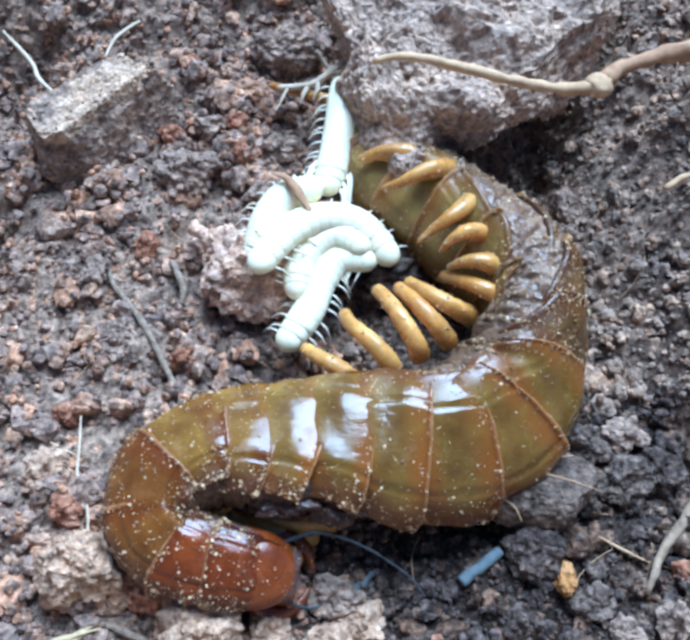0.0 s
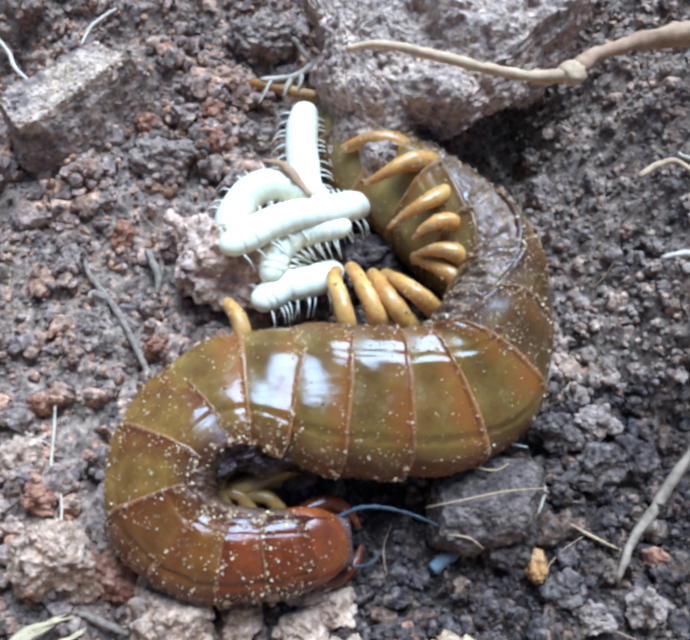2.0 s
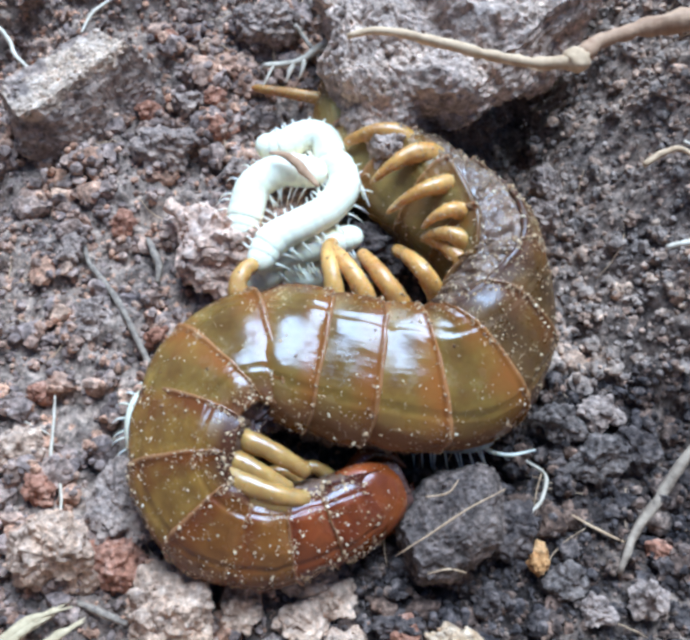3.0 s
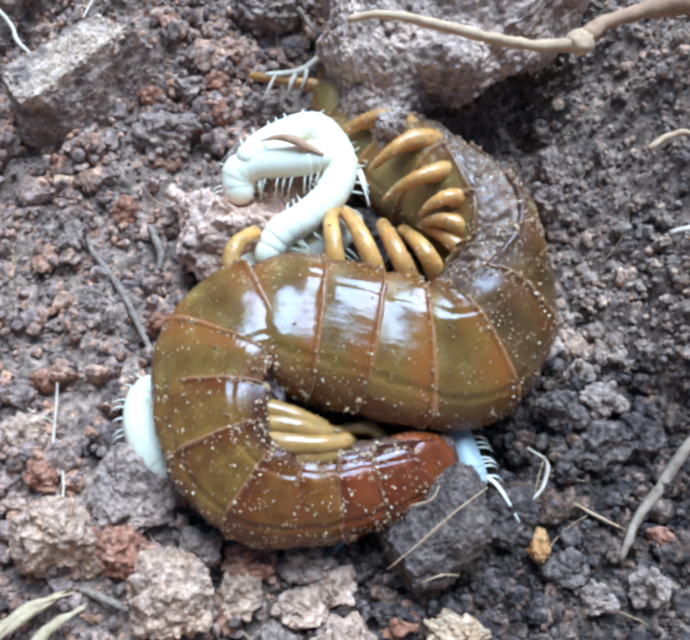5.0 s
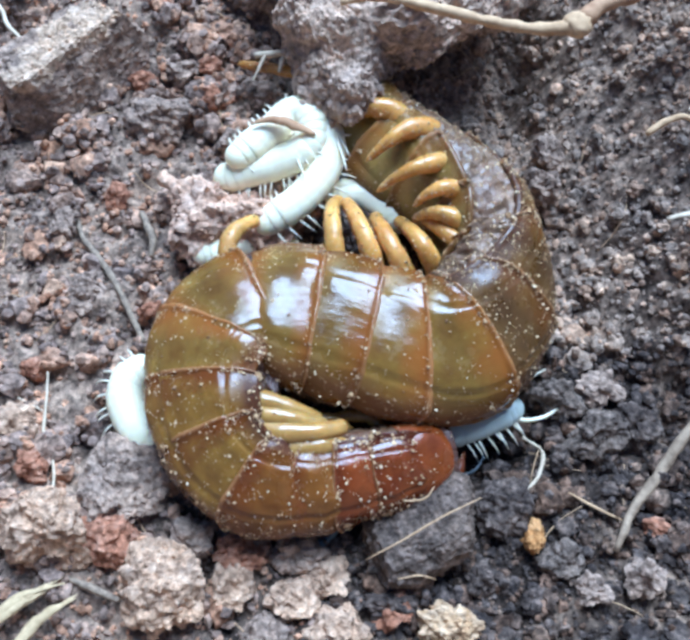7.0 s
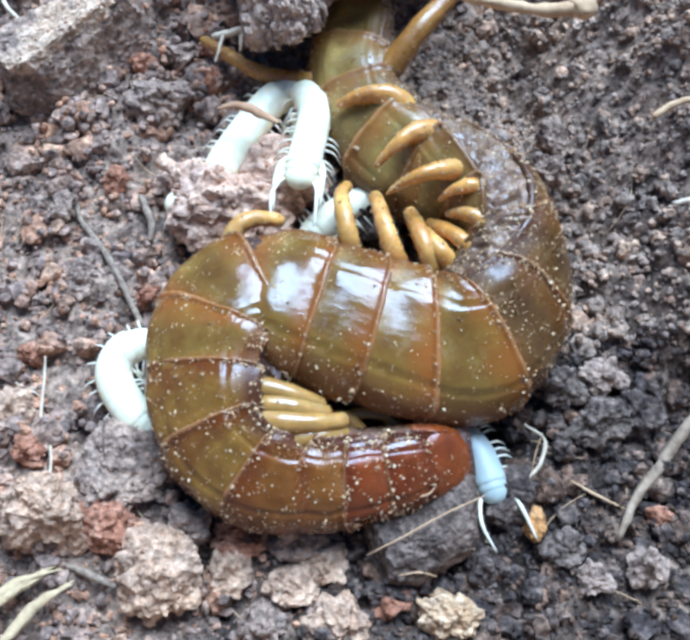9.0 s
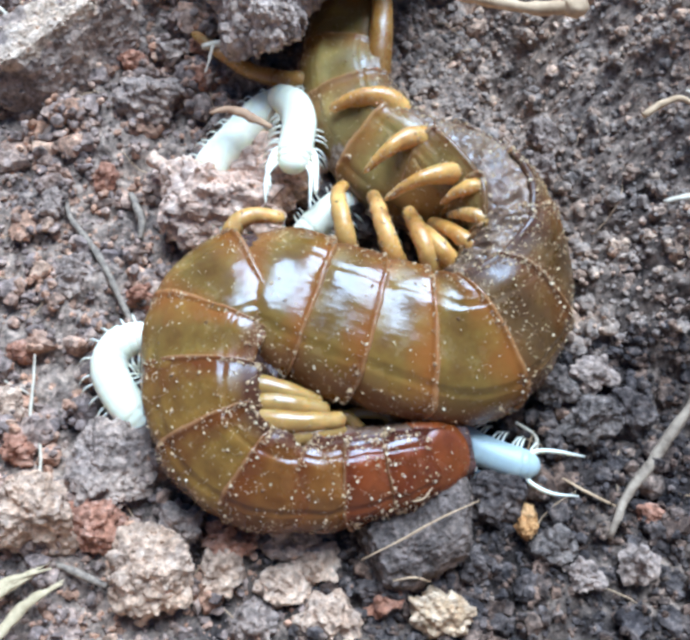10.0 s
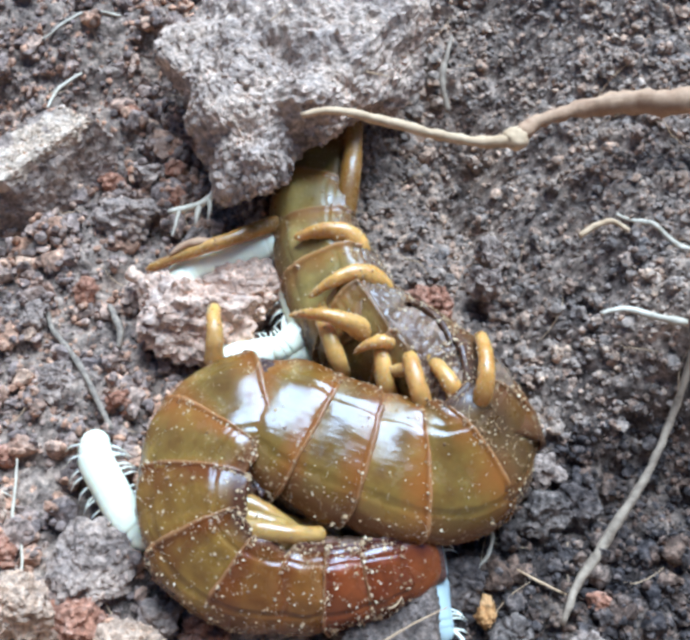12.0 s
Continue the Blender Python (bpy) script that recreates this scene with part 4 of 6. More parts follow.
MOTHER = {}
MOTHER[0.0] = [(3.5, 33.7, 4.0), (1.3, 27.0, 4.2), (2.1, 21.2, 4.6), (4.3, 18.5, 5.0), (7.4, 16.1, 5.0), (10.7, 12.3, 5.5), (14.3, 8.8, 5.5), (16.7, 4.2, 5.5), (15.7, -1.6, 5.5), (12.5, -7.3, 5.5), (8.0, -10.9, 5.5), (3.0, -11.9, 6.0), (-1.9, -11.9, 6.0), (-6.7, -12.2, 6.0), (-11.1, -12.2, 6.0), (-15.0, -12.8, 6.0), (-18.0, -14.8, 6.0), (-19.2, -17.4, 5.5), (-18.2, -19.6, 5.0), (-15.6, -21.2, 4.6), (-12.7, -22.0, 4.4), (-10.2, -22.5, 4.2), (-9.3, -22.4, 4.0)]
MOTHER[1.5] = [(4.0, 33.7, 4.0), (1.8, 27.4, 4.2), (2.6, 21.6, 4.6), (4.9, 18.4, 5.0), (8.0, 16.0, 5.0), (11.3, 11.6, 5.5), (14.4, 8.4, 5.5), (16.4, 4.1, 5.5), (15.5, -1.2, 5.5), (12.9, -6.0, 5.5), (8.4, -8.7, 5.5), (3.3, -9.8, 6.0), (-2.0, -9.9, 6.0), (-7.2, -9.8, 6.0), (-11.4, -10.4, 6.0), (-14.6, -12.2, 6.0), (-16.6, -15.2, 6.0), (-16.9, -18.4, 5.5), (-14.8, -20.8, 5.0), (-11.6, -22.2, 4.6), (-8.2, -22.8, 4.4), (-5.1, -22.7, 4.2), (-4.0, -22.6, 4.0)]
MOTHER[2.5] = [(4.1, 33.4, 4.0), (1.7, 27.1, 4.2), (2.6, 21.7, 4.6), (4.8, 18.2, 5.0), (7.7, 15.5, 5.0), (11.0, 11.8, 5.5), (13.7, 8.5, 5.5), (15.5, 4.7, 5.5), (14.8, -0.0, 5.5), (12.4, -4.9, 5.5), (8.4, -7.2, 5.5), (3.4, -7.4, 6.0), (-2.0, -6.9, 6.0), (-6.6, -6.9, 6.0), (-10.6, -7.8, 6.0), (-13.6, -10.4, 6.0), (-15.1, -14.2, 6.0), (-14.7, -17.7, 5.5), (-12.8, -20.4, 5.0), (-9.6, -22.0, 4.6), (-5.9, -21.0, 4.4), (-2.0, -19.8, 4.2), (0.0, -19.0, 4.0)]
MOTHER[3.2] = [(4.1, 33.0, 4.0), (1.8, 26.8, 4.2), (2.6, 21.3, 4.6), (4.8, 18.0, 5.0), (7.7, 15.4, 5.0), (11.0, 11.8, 5.5), (13.7, 8.8, 5.5), (15.8, 5.0, 5.5), (15.2, 0.3, 5.5), (12.7, -4.6, 5.5), (8.7, -6.9, 5.5), (3.7, -6.7, 6.0), (-1.7, -5.8, 6.0), (-6.3, -4.9, 6.0), (-10.2, -6.2, 6.0), (-12.4, -9.8, 6.0), (-12.8, -14.0, 6.0), (-12.5, -17.1, 5.5), (-10.7, -19.8, 5.0), (-7.7, -21.0, 4.6), (-3.6, -20.4, 4.4), (1.1, -18.8, 4.2), (3.9, -17.1, 4.0)]
MOTHER[5.5] = [(3.5, 32.6, 4.0), (1.3, 26.6, 4.2), (2.2, 21.3, 4.6), (4.4, 17.9, 5.0), (7.2, 15.2, 5.0), (10.5, 11.6, 5.5), (13.0, 8.9, 5.5), (15.1, 5.5, 5.5), (15.1, 0.8, 5.5), (12.6, -4.1, 5.5), (8.5, -5.9, 5.5), (3.5, -5.0, 6.0), (-1.8, -3.8, 6.0), (-6.3, -3.4, 6.0), (-9.9, -4.7, 6.0), (-11.1, -8.3, 6.0), (-10.7, -12.6, 6.0), (-9.2, -15.9, 5.5), (-6.9, -17.9, 5.0), (-3.0, -18.5, 4.6), (1.0, -17.8, 4.4), (5.4, -16.7, 4.2), (8.0, -15.9, 4.0)]
MOTHER[6.5] = [(3.6, 32.2, 4.0), (1.4, 26.5, 4.2), (2.0, 21.3, 4.6), (4.3, 17.9, 5.0), (7.3, 15.0, 5.0), (10.8, 11.1, 5.5), (13.3, 8.2, 5.5), (15.2, 5.0, 5.5), (15.2, 0.4, 5.5), (12.7, -4.4, 5.5), (8.6, -6.4, 5.5), (3.7, -5.5, 6.0), (-1.6, -4.1, 6.0), (-6.1, -3.7, 6.0), (-9.7, -4.8, 6.0), (-11.0, -8.1, 6.0), (-10.8, -12.4, 6.0), (-9.3, -15.7, 5.5), (-7.1, -18.0, 5.0), (-3.1, -18.6, 4.6), (0.8, -17.8, 4.4), (5.2, -16.8, 4.2), (8.0, -16.0, 4.0)]
MOTHER[9.5] = [(2.2, 32.6, 4.0), (1.2, 26.4, 4.2), (2.1, 19.8, 4.6), (4.4, 15.8, 5.0), (7.3, 12.5, 5.0), (11.9, 9.5, 5.5), (15.0, 6.5, 5.5), (17.0, 2.9, 5.5), (16.7, -1.6, 5.5), (13.9, -6.3, 5.5), (9.7, -8.0, 5.5), (4.9, -6.9, 6.0), (-1.2, -5.2, 6.0), (-5.6, -3.7, 6.0), (-9.5, -4.8, 6.0), (-10.5, -8.3, 6.0), (-10.4, -12.9, 6.0), (-9.0, -16.6, 5.5), (-6.8, -18.6, 5.0), (-2.6, -19.6, 4.6), (1.7, -19.2, 4.4), (6.7, -18.2, 4.2), (9.9, -17.6, 4.0)]
MOTHER[10.5] = [(3.2, 31.4, 4.0), (1.4, 25.5, 4.2), (2.4, 19.1, 4.6), (4.4, 15.0, 5.0), (7.2, 11.7, 5.0), (12.2, 9.2, 5.5), (15.8, 6.6, 5.5), (18.0, 2.9, 5.5), (17.7, -1.6, 5.5), (15.0, -6.3, 5.5), (10.4, -8.1, 5.5), (5.5, -6.9, 6.0), (-0.2, -5.4, 6.0), (-4.7, -3.6, 6.0), (-8.7, -4.9, 6.0), (-9.8, -8.6, 6.0), (-9.6, -13.1, 6.0), (-8.3, -16.6, 5.5), (-6.1, -18.6, 5.0), (-1.7, -19.7, 4.6), (2.6, -19.1, 4.4), (7.7, -17.9, 4.2), (10.5, -16.9, 4.0)]
MOTHER[12.0] = [(3.8, 30.6, 4.0), (1.9, 23.8, 4.2), (2.5, 16.8, 4.6), (4.1, 12.5, 5.0), (5.9, 6.8, 5.0), (10.4, 3.0, 5.2), (14.4, 0.4, 5.2), (17.4, -2.6, 5.4), (17.8, -6.0, 5.5), (15.7, -9.3, 5.5), (11.2, -10.6, 5.5), (6.5, -9.4, 6.0), (0.9, -7.5, 6.0), (-3.4, -5.4, 6.0), (-7.1, -6.5, 6.0), (-8.7, -10.4, 6.0), (-8.8, -14.5, 6.0), (-7.5, -17.9, 5.5), (-4.8, -19.6, 5.0), (-0.2, -20.5, 4.6), (4.1, -20.2, 4.4), (8.7, -19.2, 4.2), (11.0, -18.7, 4.0)]
SEGMENTS = 20
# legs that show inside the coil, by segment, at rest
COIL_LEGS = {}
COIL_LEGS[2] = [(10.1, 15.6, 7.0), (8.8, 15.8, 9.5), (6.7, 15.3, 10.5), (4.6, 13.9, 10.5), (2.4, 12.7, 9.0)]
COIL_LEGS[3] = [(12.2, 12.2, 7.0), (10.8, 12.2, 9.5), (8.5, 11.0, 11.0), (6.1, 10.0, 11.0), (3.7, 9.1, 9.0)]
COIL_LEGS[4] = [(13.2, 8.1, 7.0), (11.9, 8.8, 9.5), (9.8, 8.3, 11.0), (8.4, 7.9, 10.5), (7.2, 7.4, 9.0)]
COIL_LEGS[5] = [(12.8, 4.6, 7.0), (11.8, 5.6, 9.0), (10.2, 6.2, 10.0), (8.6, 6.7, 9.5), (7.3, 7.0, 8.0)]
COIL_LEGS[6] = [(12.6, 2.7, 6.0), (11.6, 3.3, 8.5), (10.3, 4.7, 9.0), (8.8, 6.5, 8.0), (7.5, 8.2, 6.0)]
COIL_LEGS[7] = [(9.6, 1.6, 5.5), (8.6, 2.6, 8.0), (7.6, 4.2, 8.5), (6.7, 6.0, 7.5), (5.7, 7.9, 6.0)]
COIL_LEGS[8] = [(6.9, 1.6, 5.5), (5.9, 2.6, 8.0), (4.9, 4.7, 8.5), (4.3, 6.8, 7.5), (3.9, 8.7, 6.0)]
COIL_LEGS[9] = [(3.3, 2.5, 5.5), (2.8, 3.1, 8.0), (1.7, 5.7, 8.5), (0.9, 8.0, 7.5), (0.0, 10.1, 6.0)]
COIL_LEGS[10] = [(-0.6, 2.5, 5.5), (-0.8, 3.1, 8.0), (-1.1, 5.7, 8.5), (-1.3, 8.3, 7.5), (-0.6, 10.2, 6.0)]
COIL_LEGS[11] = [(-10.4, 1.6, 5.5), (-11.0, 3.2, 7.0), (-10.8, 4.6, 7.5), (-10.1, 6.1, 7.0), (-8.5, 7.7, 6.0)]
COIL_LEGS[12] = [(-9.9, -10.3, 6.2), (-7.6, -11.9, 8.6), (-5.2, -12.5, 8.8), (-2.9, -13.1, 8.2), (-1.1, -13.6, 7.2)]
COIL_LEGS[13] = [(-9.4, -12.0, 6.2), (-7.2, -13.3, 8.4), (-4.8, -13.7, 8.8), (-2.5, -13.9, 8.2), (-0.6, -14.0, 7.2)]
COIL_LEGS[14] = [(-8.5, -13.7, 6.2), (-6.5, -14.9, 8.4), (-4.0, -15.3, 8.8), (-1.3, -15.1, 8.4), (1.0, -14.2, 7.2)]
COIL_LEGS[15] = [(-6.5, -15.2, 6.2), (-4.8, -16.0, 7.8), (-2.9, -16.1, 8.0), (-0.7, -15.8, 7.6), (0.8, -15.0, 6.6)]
# where those legs reach early and late: root, middle and tip
LEG_AIMS = {}
LEG_AIMS[2] = {1.0: [(9.5, 18.2, 7.0), (5.7, 15.8, 11.0), (1.8, 15.0, 9.0)], 10.5: [(10.8, 11.0, 7.0), (7.8, 11.4, 11.0), (4.2, 8.3, 9.0)]}
LEG_AIMS[3] = {1.0: [(12.3, 14.0, 7.0), (8.5, 10.4, 11.0), (4.9, 8.3, 9.0)], 10.5: [(13.7, 7.7, 7.0), (10.5, 6.7, 11.0), (7.5, 5.3, 9.0)]}
LEG_AIMS[4] = {1.0: [(12.9, 8.1, 7.0), (10.1, 8.6, 11.0), (6.8, 7.3, 9.0)], 10.5: [(17.0, 5.5, 7.0), (14.2, 5.8, 11.0), (11.0, 4.8, 9.0)]}
LEG_AIMS[5] = {1.0: [(13.7, 5.0, 7.0), (10.9, 5.5, 10.0), (8.2, 5.9, 8.0)], 10.5: [(16.9, 1.6, 7.0), (14.5, 3.1, 10.0), (11.5, 4.5, 8.0)]}
LEG_AIMS[6] = {1.0: [(13.7, 2.6, 6.0), (11.3, 2.8, 9.0), (9.3, 5.3, 6.0)], 10.5: [(15.5, -0.2, 6.0), (13.1, 1.3, 9.0), (10.6, 4.4, 6.0)], 12.0: [(17.1, -5.7, 10), (17.6, -2.5, 13), (17.9, 2.4, 12)]}
LEG_AIMS[7] = {0.0: [(10.1, 1.9, 6), (7.4, 1.9, 8.5), (5.1, 4.4, 7)], 1.0: [(10.8, 1.6, 5.5), (7.9, 2.0, 8.5), (5.9, 5.0, 6.0)], 10.5: [(13.2, -0.9, 5.5), (11.1, 0.4, 8.5), (9.5, 3.7, 6.0)], 12.0: [(15.9, -5.5, 8), (14.4, -3.4, 11), (12.7, 0.1, 9.5)]}
LEG_AIMS[8] = {0.0: [(7.8, -0.8, 5.5), (5.0, 1.2, 8.5), (2.2, 5.4, 7)], 1.0: [(8.3, -1.3, 5.5), (5.7, 1.6, 8.5), (4.2, 6.6, 6.0)], 10.5: [(10.7, -0.9, 5.5), (9.1, 1.8, 8.5), (8.1, 6.1, 6.0)], 12.0: [(12.5, -5.5, 8), (11.3, -2.6, 10.5), (11.0, 1.6, 9)]}
LEG_AIMS[9] = {0.0: [(4.9, -2.3, 5.5), (2.7, 0.5, 8.5), (0.0, 5.6, 7)], 1.0: [(5.2, -2.1, 5.5), (3.2, 1.2, 8.5), (1.8, 7.1, 6.0)], 10.5: [(7.1, 0.3, 5.5), (5.7, 3.0, 8.5), (4.8, 7.9, 6.0)], 12.0: [(9.2, -2.4, 6), (8.5, 0.8, 8.5), (8.6, 5.2, 7.5)]}
LEG_AIMS[10] = {0.0: [(2.1, -4.1, 5.5), (-0.5, -1.6, 8.5), (-3.0, 2.5, 7)], 1.0: [(2.0, -2.8, 5.5), (1.0, 0.2, 8.5), (0.1, 6.5, 6.0)], 10.5: [(2.5, 1.5, 5.5), (1.6, 4.7, 8.5), (2.0, 9.1, 6.0)], 12.0: [(4.4, 0.1, 6), (3.2, 3.4, 8.5), (2.8, 7.6, 7.5)]}
LEG_AIMS[12] = {1.0: [(-13.7, -14.0, 1.8), (-10.4, -15.4, 2.3), (-6.8, -15.9, 1.3)], 10.5: [(-8.8, -11.1, 6.2), (-4.4, -12.8, 8.8), (-0.3, -13.9, 7.2)]}
LEG_AIMS[13] = {1.0: [(-14.6, -15.4, 1.8), (-11.1, -16.6, 2.3), (-7.6, -17.0, 1.3)], 10.5: [(-8.3, -13.0, 6.2), (-3.7, -14.3, 8.8), (0.7, -14.6, 7.2)]}
LEG_AIMS[14] = {1.0: [(-14.5, -17.1, 1.8), (-11.1, -17.6, 2.3), (-7.2, -17.8, 1.3)], 10.5: [(-7.5, -14.6, 6.2), (-2.9, -15.9, 8.8), (2.2, -15.2, 7.2)]}
LEG_AIMS[15] = {1.0: [(-13.1, -17.7, 1.8), (-11.1, -17.7, 2.2), (-9.2, -17.6, 1.4)], 10.5: [(-5.4, -15.9, 6.2), (-1.6, -16.9, 8.0), (2.2, -15.8, 6.6)]}
LEG_AIMS[11] = {0.0: [(-1.2, -5.2, 5.5), (-3.8, -4.0, 7.5), (-6.4, -1.5, 6)], 1.0: [(-4.8, -3.5, 5.5), (-6.7, -0.0, 7.5), (-8.0, -0.7, 6.0)], 10.5: [(-9.0, 2.1, 5.5), (-7.8, 4.8, 7.5), (-4.5, 4.7, 6.0)], 12.0: [(-8.5, 1.7, 5.5), (-8.4, 3.7, 7.5), (-8.6, 8.5, 6)]}
HIND_LEG = [(7.2, 13.9, 7.0), (7.0, 15.8, 8.5), (5.4, 16.5, 9.5), (2.8, 16.4, 9.5), (0.2, 15.8, 8.5)]
TAIL_LEGS = [[(4.6, 20.6, 6.0), (5.0, 22.9, 7.0), (5.5, 26.1, 8.0), (5.9, 30.3, 8.0), (6.1, 34.5, 8.0), (6.0, 41.3, 7.0)], [(-1.8, 22.0, 5.0), (-4.6, 22.4, 5.0), (-8.5, 24.3, 4.5), (-11.5, 27.2, 4.0), (-14.8, 31.1, 3.0)]]


def spaced(i):
    # longer segments towards the tail
    return 1 - (1 - (i + 0.6) / (SEGMENTS + 1)) ** 1.25


def make_centipede():
    base = (8.0, 6.0, 0.0)
    lines = {t: fitted_line(p, 118) for t, p in MOTHER.items()}
    thing = new("centipede")
    thing.location = [q * MM for q in base]
    tagged(thing, "glossy olive-amber centipede with rust head coiled round its brood", "centipede")
    rng = np.random.default_rng(3)
    pieces, leg_keys = [], []
    rest = glide(lines, 2.6)
    span = float(np.linalg.norm(np.diff(rest, axis=0), axis=1).sum())

    def bent(mesh, s):
        """Curve a straight piece to the body's bend at rest."""
        home = piece_pose(rest, s, roll_at(s, 2.6), (0, 0, 0)).inverted()
        frames = {}
        out = []
        for x, y, z in mesh[0]:
            u = round(s + x / MM / span, 4)
            if u not in frames:
                frames[u] = home @ piece_pose(rest, u, roll_at(u, 2.6), (0, 0, 0)), width_at(u) / width_at(s)
            m, k = frames[u]
            over = max(0.0, u - 1, -u) * span * MM
            q = m @ Vector((over if u > 1 else -over, y * k, z * k))
            out.append(tuple(q))
        return out, mesh[1]

    def leg_keyed(leg, way, s, aims, until=1.4):
        """The rest pose of a leg turned to where it reaches at other times, in its segment's space."""
        def triad(b, m, e):
            x = (e - b).normalized()
            z = (m - b) - x * (m - b).dot(x)
            z.normalize()
            t = Matrix((x, z.cross(x), z)).transposed().to_4x4()
            t.translation = b
            return t

        own = triad(*[Vector(way[k]) * MM for k in (0, len(way) // 2, -1)])
        rows = {}
        for t, p in aims.items():
            home = piece_pose(glide(lines, t), s, roll_at(s, t), (0, 0, 0)).inverted()
            rows[t] = triad(*[home @ (Vector(q) * MM) for q in p]) @ own.inverted()
        leg_keys.append((leg, rows, until))

    for i in range(SEGMENTS):
        s, step = spaced(i), 118 * (spaced(i + 0.5) - spaced(i - 0.5))
        a = width_at(s)
        b = a * 0.74
        v, f = bent(core_mesh(a, b, step, i), s)
        soft = len(f)
        if s < 0.52:
            pick = np.random.default_rng(500 + i)
            rows = pick.integers(4, 40, 460)
            turns = np.where(pick.uniform(size=460) < 0.5, 22, 66) + pick.normal(0, 6, 460).astype(int)
            v, f = gritty((v, f), [int(r * 88 + q) for r, q in zip(rows, turns)], 600 + i, 0.07, 0.24)
        seg = under(mesh_object("segment", v, f, MEMBRANE if 0.6 < s < 0.75 else GREY_MEMBRANE if s > 0.75 else PLEURA), thing)
        grit_faces(seg, soft)
        mat = RUST if s > 0.9 else RUST_AMBER if s > 0.82 else AMBER if s > 0.74 else DUSTY if s < 0.43 else OLIVE
        inner = 78 if s < 0.3 else 72 if s < 0.52 else 48 if s > 0.78 else 62 if s < 0.62 or s > 0.7 else 66
        v, f, c = plate_mesh(a, b, step, reach=(58, 58) if s < 0.28 else (inner, 80) if s < 0.66 else (78, inner), seed=i)
        clean = len(f)
        grains = 700 if mat is DUSTY else 210 if s < 0.7 else 300
        v, f = gritty(bent((v, f), s), plate_spots(grains, i + 70, 0.4 if mat is DUSTY else 0.75), i)
        grit_faces(under(plate_object("back_plate", (v, f), c, mat), seg), clean)
        if s < 0.42:
            v, f, c = plate_mesh(a * 0.97, b, step, reach=(64, 64), groove=0.1, seed=i + 40, rim=1.03)
            v, f = bent(([(q[0], q[1], -q[2]) for q in v], [g[::-1] for g in f]), s)
            clean = len(f)
            v, f = gritty((v, f), plate_spots(130, i + 170, 0.8), i + 50)
            grit_faces(under(plate_object("belly_plate", (v, f), c, BELLY), seg), clean)
        if 0.65 < s < 0.76:
            v, f = lump((step * 1.0, 3.0, 3.0), 300 + i, 5, 0.55, 2)
            v = [(q[0], q[1] + a * 0.8 * MM, q[2] + 0.6 * MM) for q in v]
            under(mesh_object("membrane_fold", v, f, MEMBRANE), seg)["label"] = "dark wrinkled membrane fold"
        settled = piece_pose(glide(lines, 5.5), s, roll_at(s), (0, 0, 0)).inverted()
        for side in (-1, 1):
            inside = side < 0 if s < 0.67 else side > 0
            q = rng.uniform(-0.4, 0.4, 4)
            thick, taper, look_of = 1.08, 0.4, LEG
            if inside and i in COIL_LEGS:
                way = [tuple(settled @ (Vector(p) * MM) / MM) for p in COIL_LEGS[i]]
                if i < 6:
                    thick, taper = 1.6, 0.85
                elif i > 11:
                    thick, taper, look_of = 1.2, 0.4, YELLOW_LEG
            elif inside and i == 1:
                then = piece_pose(glide(lines, 10.5), s, roll_at(s), (0, 0, 0)).inverted()
                way = [tuple(then @ (Vector(p) * MM) / MM) for p in HIND_LEG]
                thick, taper, look_of = 1.7, 0.75, LEG
            elif s < 0.34:
                way = [(0.2, side * a * 0.6, 0.6), (-0.8, side * a * 0.7, 1.4), (-2.2, side * a * 0.6, 2.2), (-3.4, side * a * 0.45, 2.6), (-4.4, side * a * 0.2, 2.8)]
                thick, taper, look_of = 0.9, 0.7, TAIL_LEG
            elif side > 0 and s >= 0.83:
                way = [(0.2, a * 0.75, -1.4), (-1.2, a + 0.8, -1.2), (-3.6 + q[0], a + 1.1, -1.6), (-6.4 + q[1], a + 0.9, -2.4), (-8.0, a + 0.4, -3.2)]
                thick, look_of = 0.7, YELLOW_LEG
            else:
                way = [(0.2, side * a * 0.5, -2.4), (-0.4, side * a * 0.62, -3.2), (-1.0 + q[0], side * a * 0.6, -4.0), (-2.2 + q[1], side * a * 0.5, -4.4), (-3.4 + q[2], side * a * 0.4, -4.6)]
            v, f = leg_mesh(way, thick, taper=taper)
            leg = under(leg_object((v, f), look_of, 12 if look_of is YELLOW_LEG else 200 if i < 6 else 110, 40 * i + side + 7), seg)
            if inside and i in LEG_AIMS:
                leg_keyed(leg, way, s, LEG_AIMS[i], 2.0 if i > 11 else 1.4)
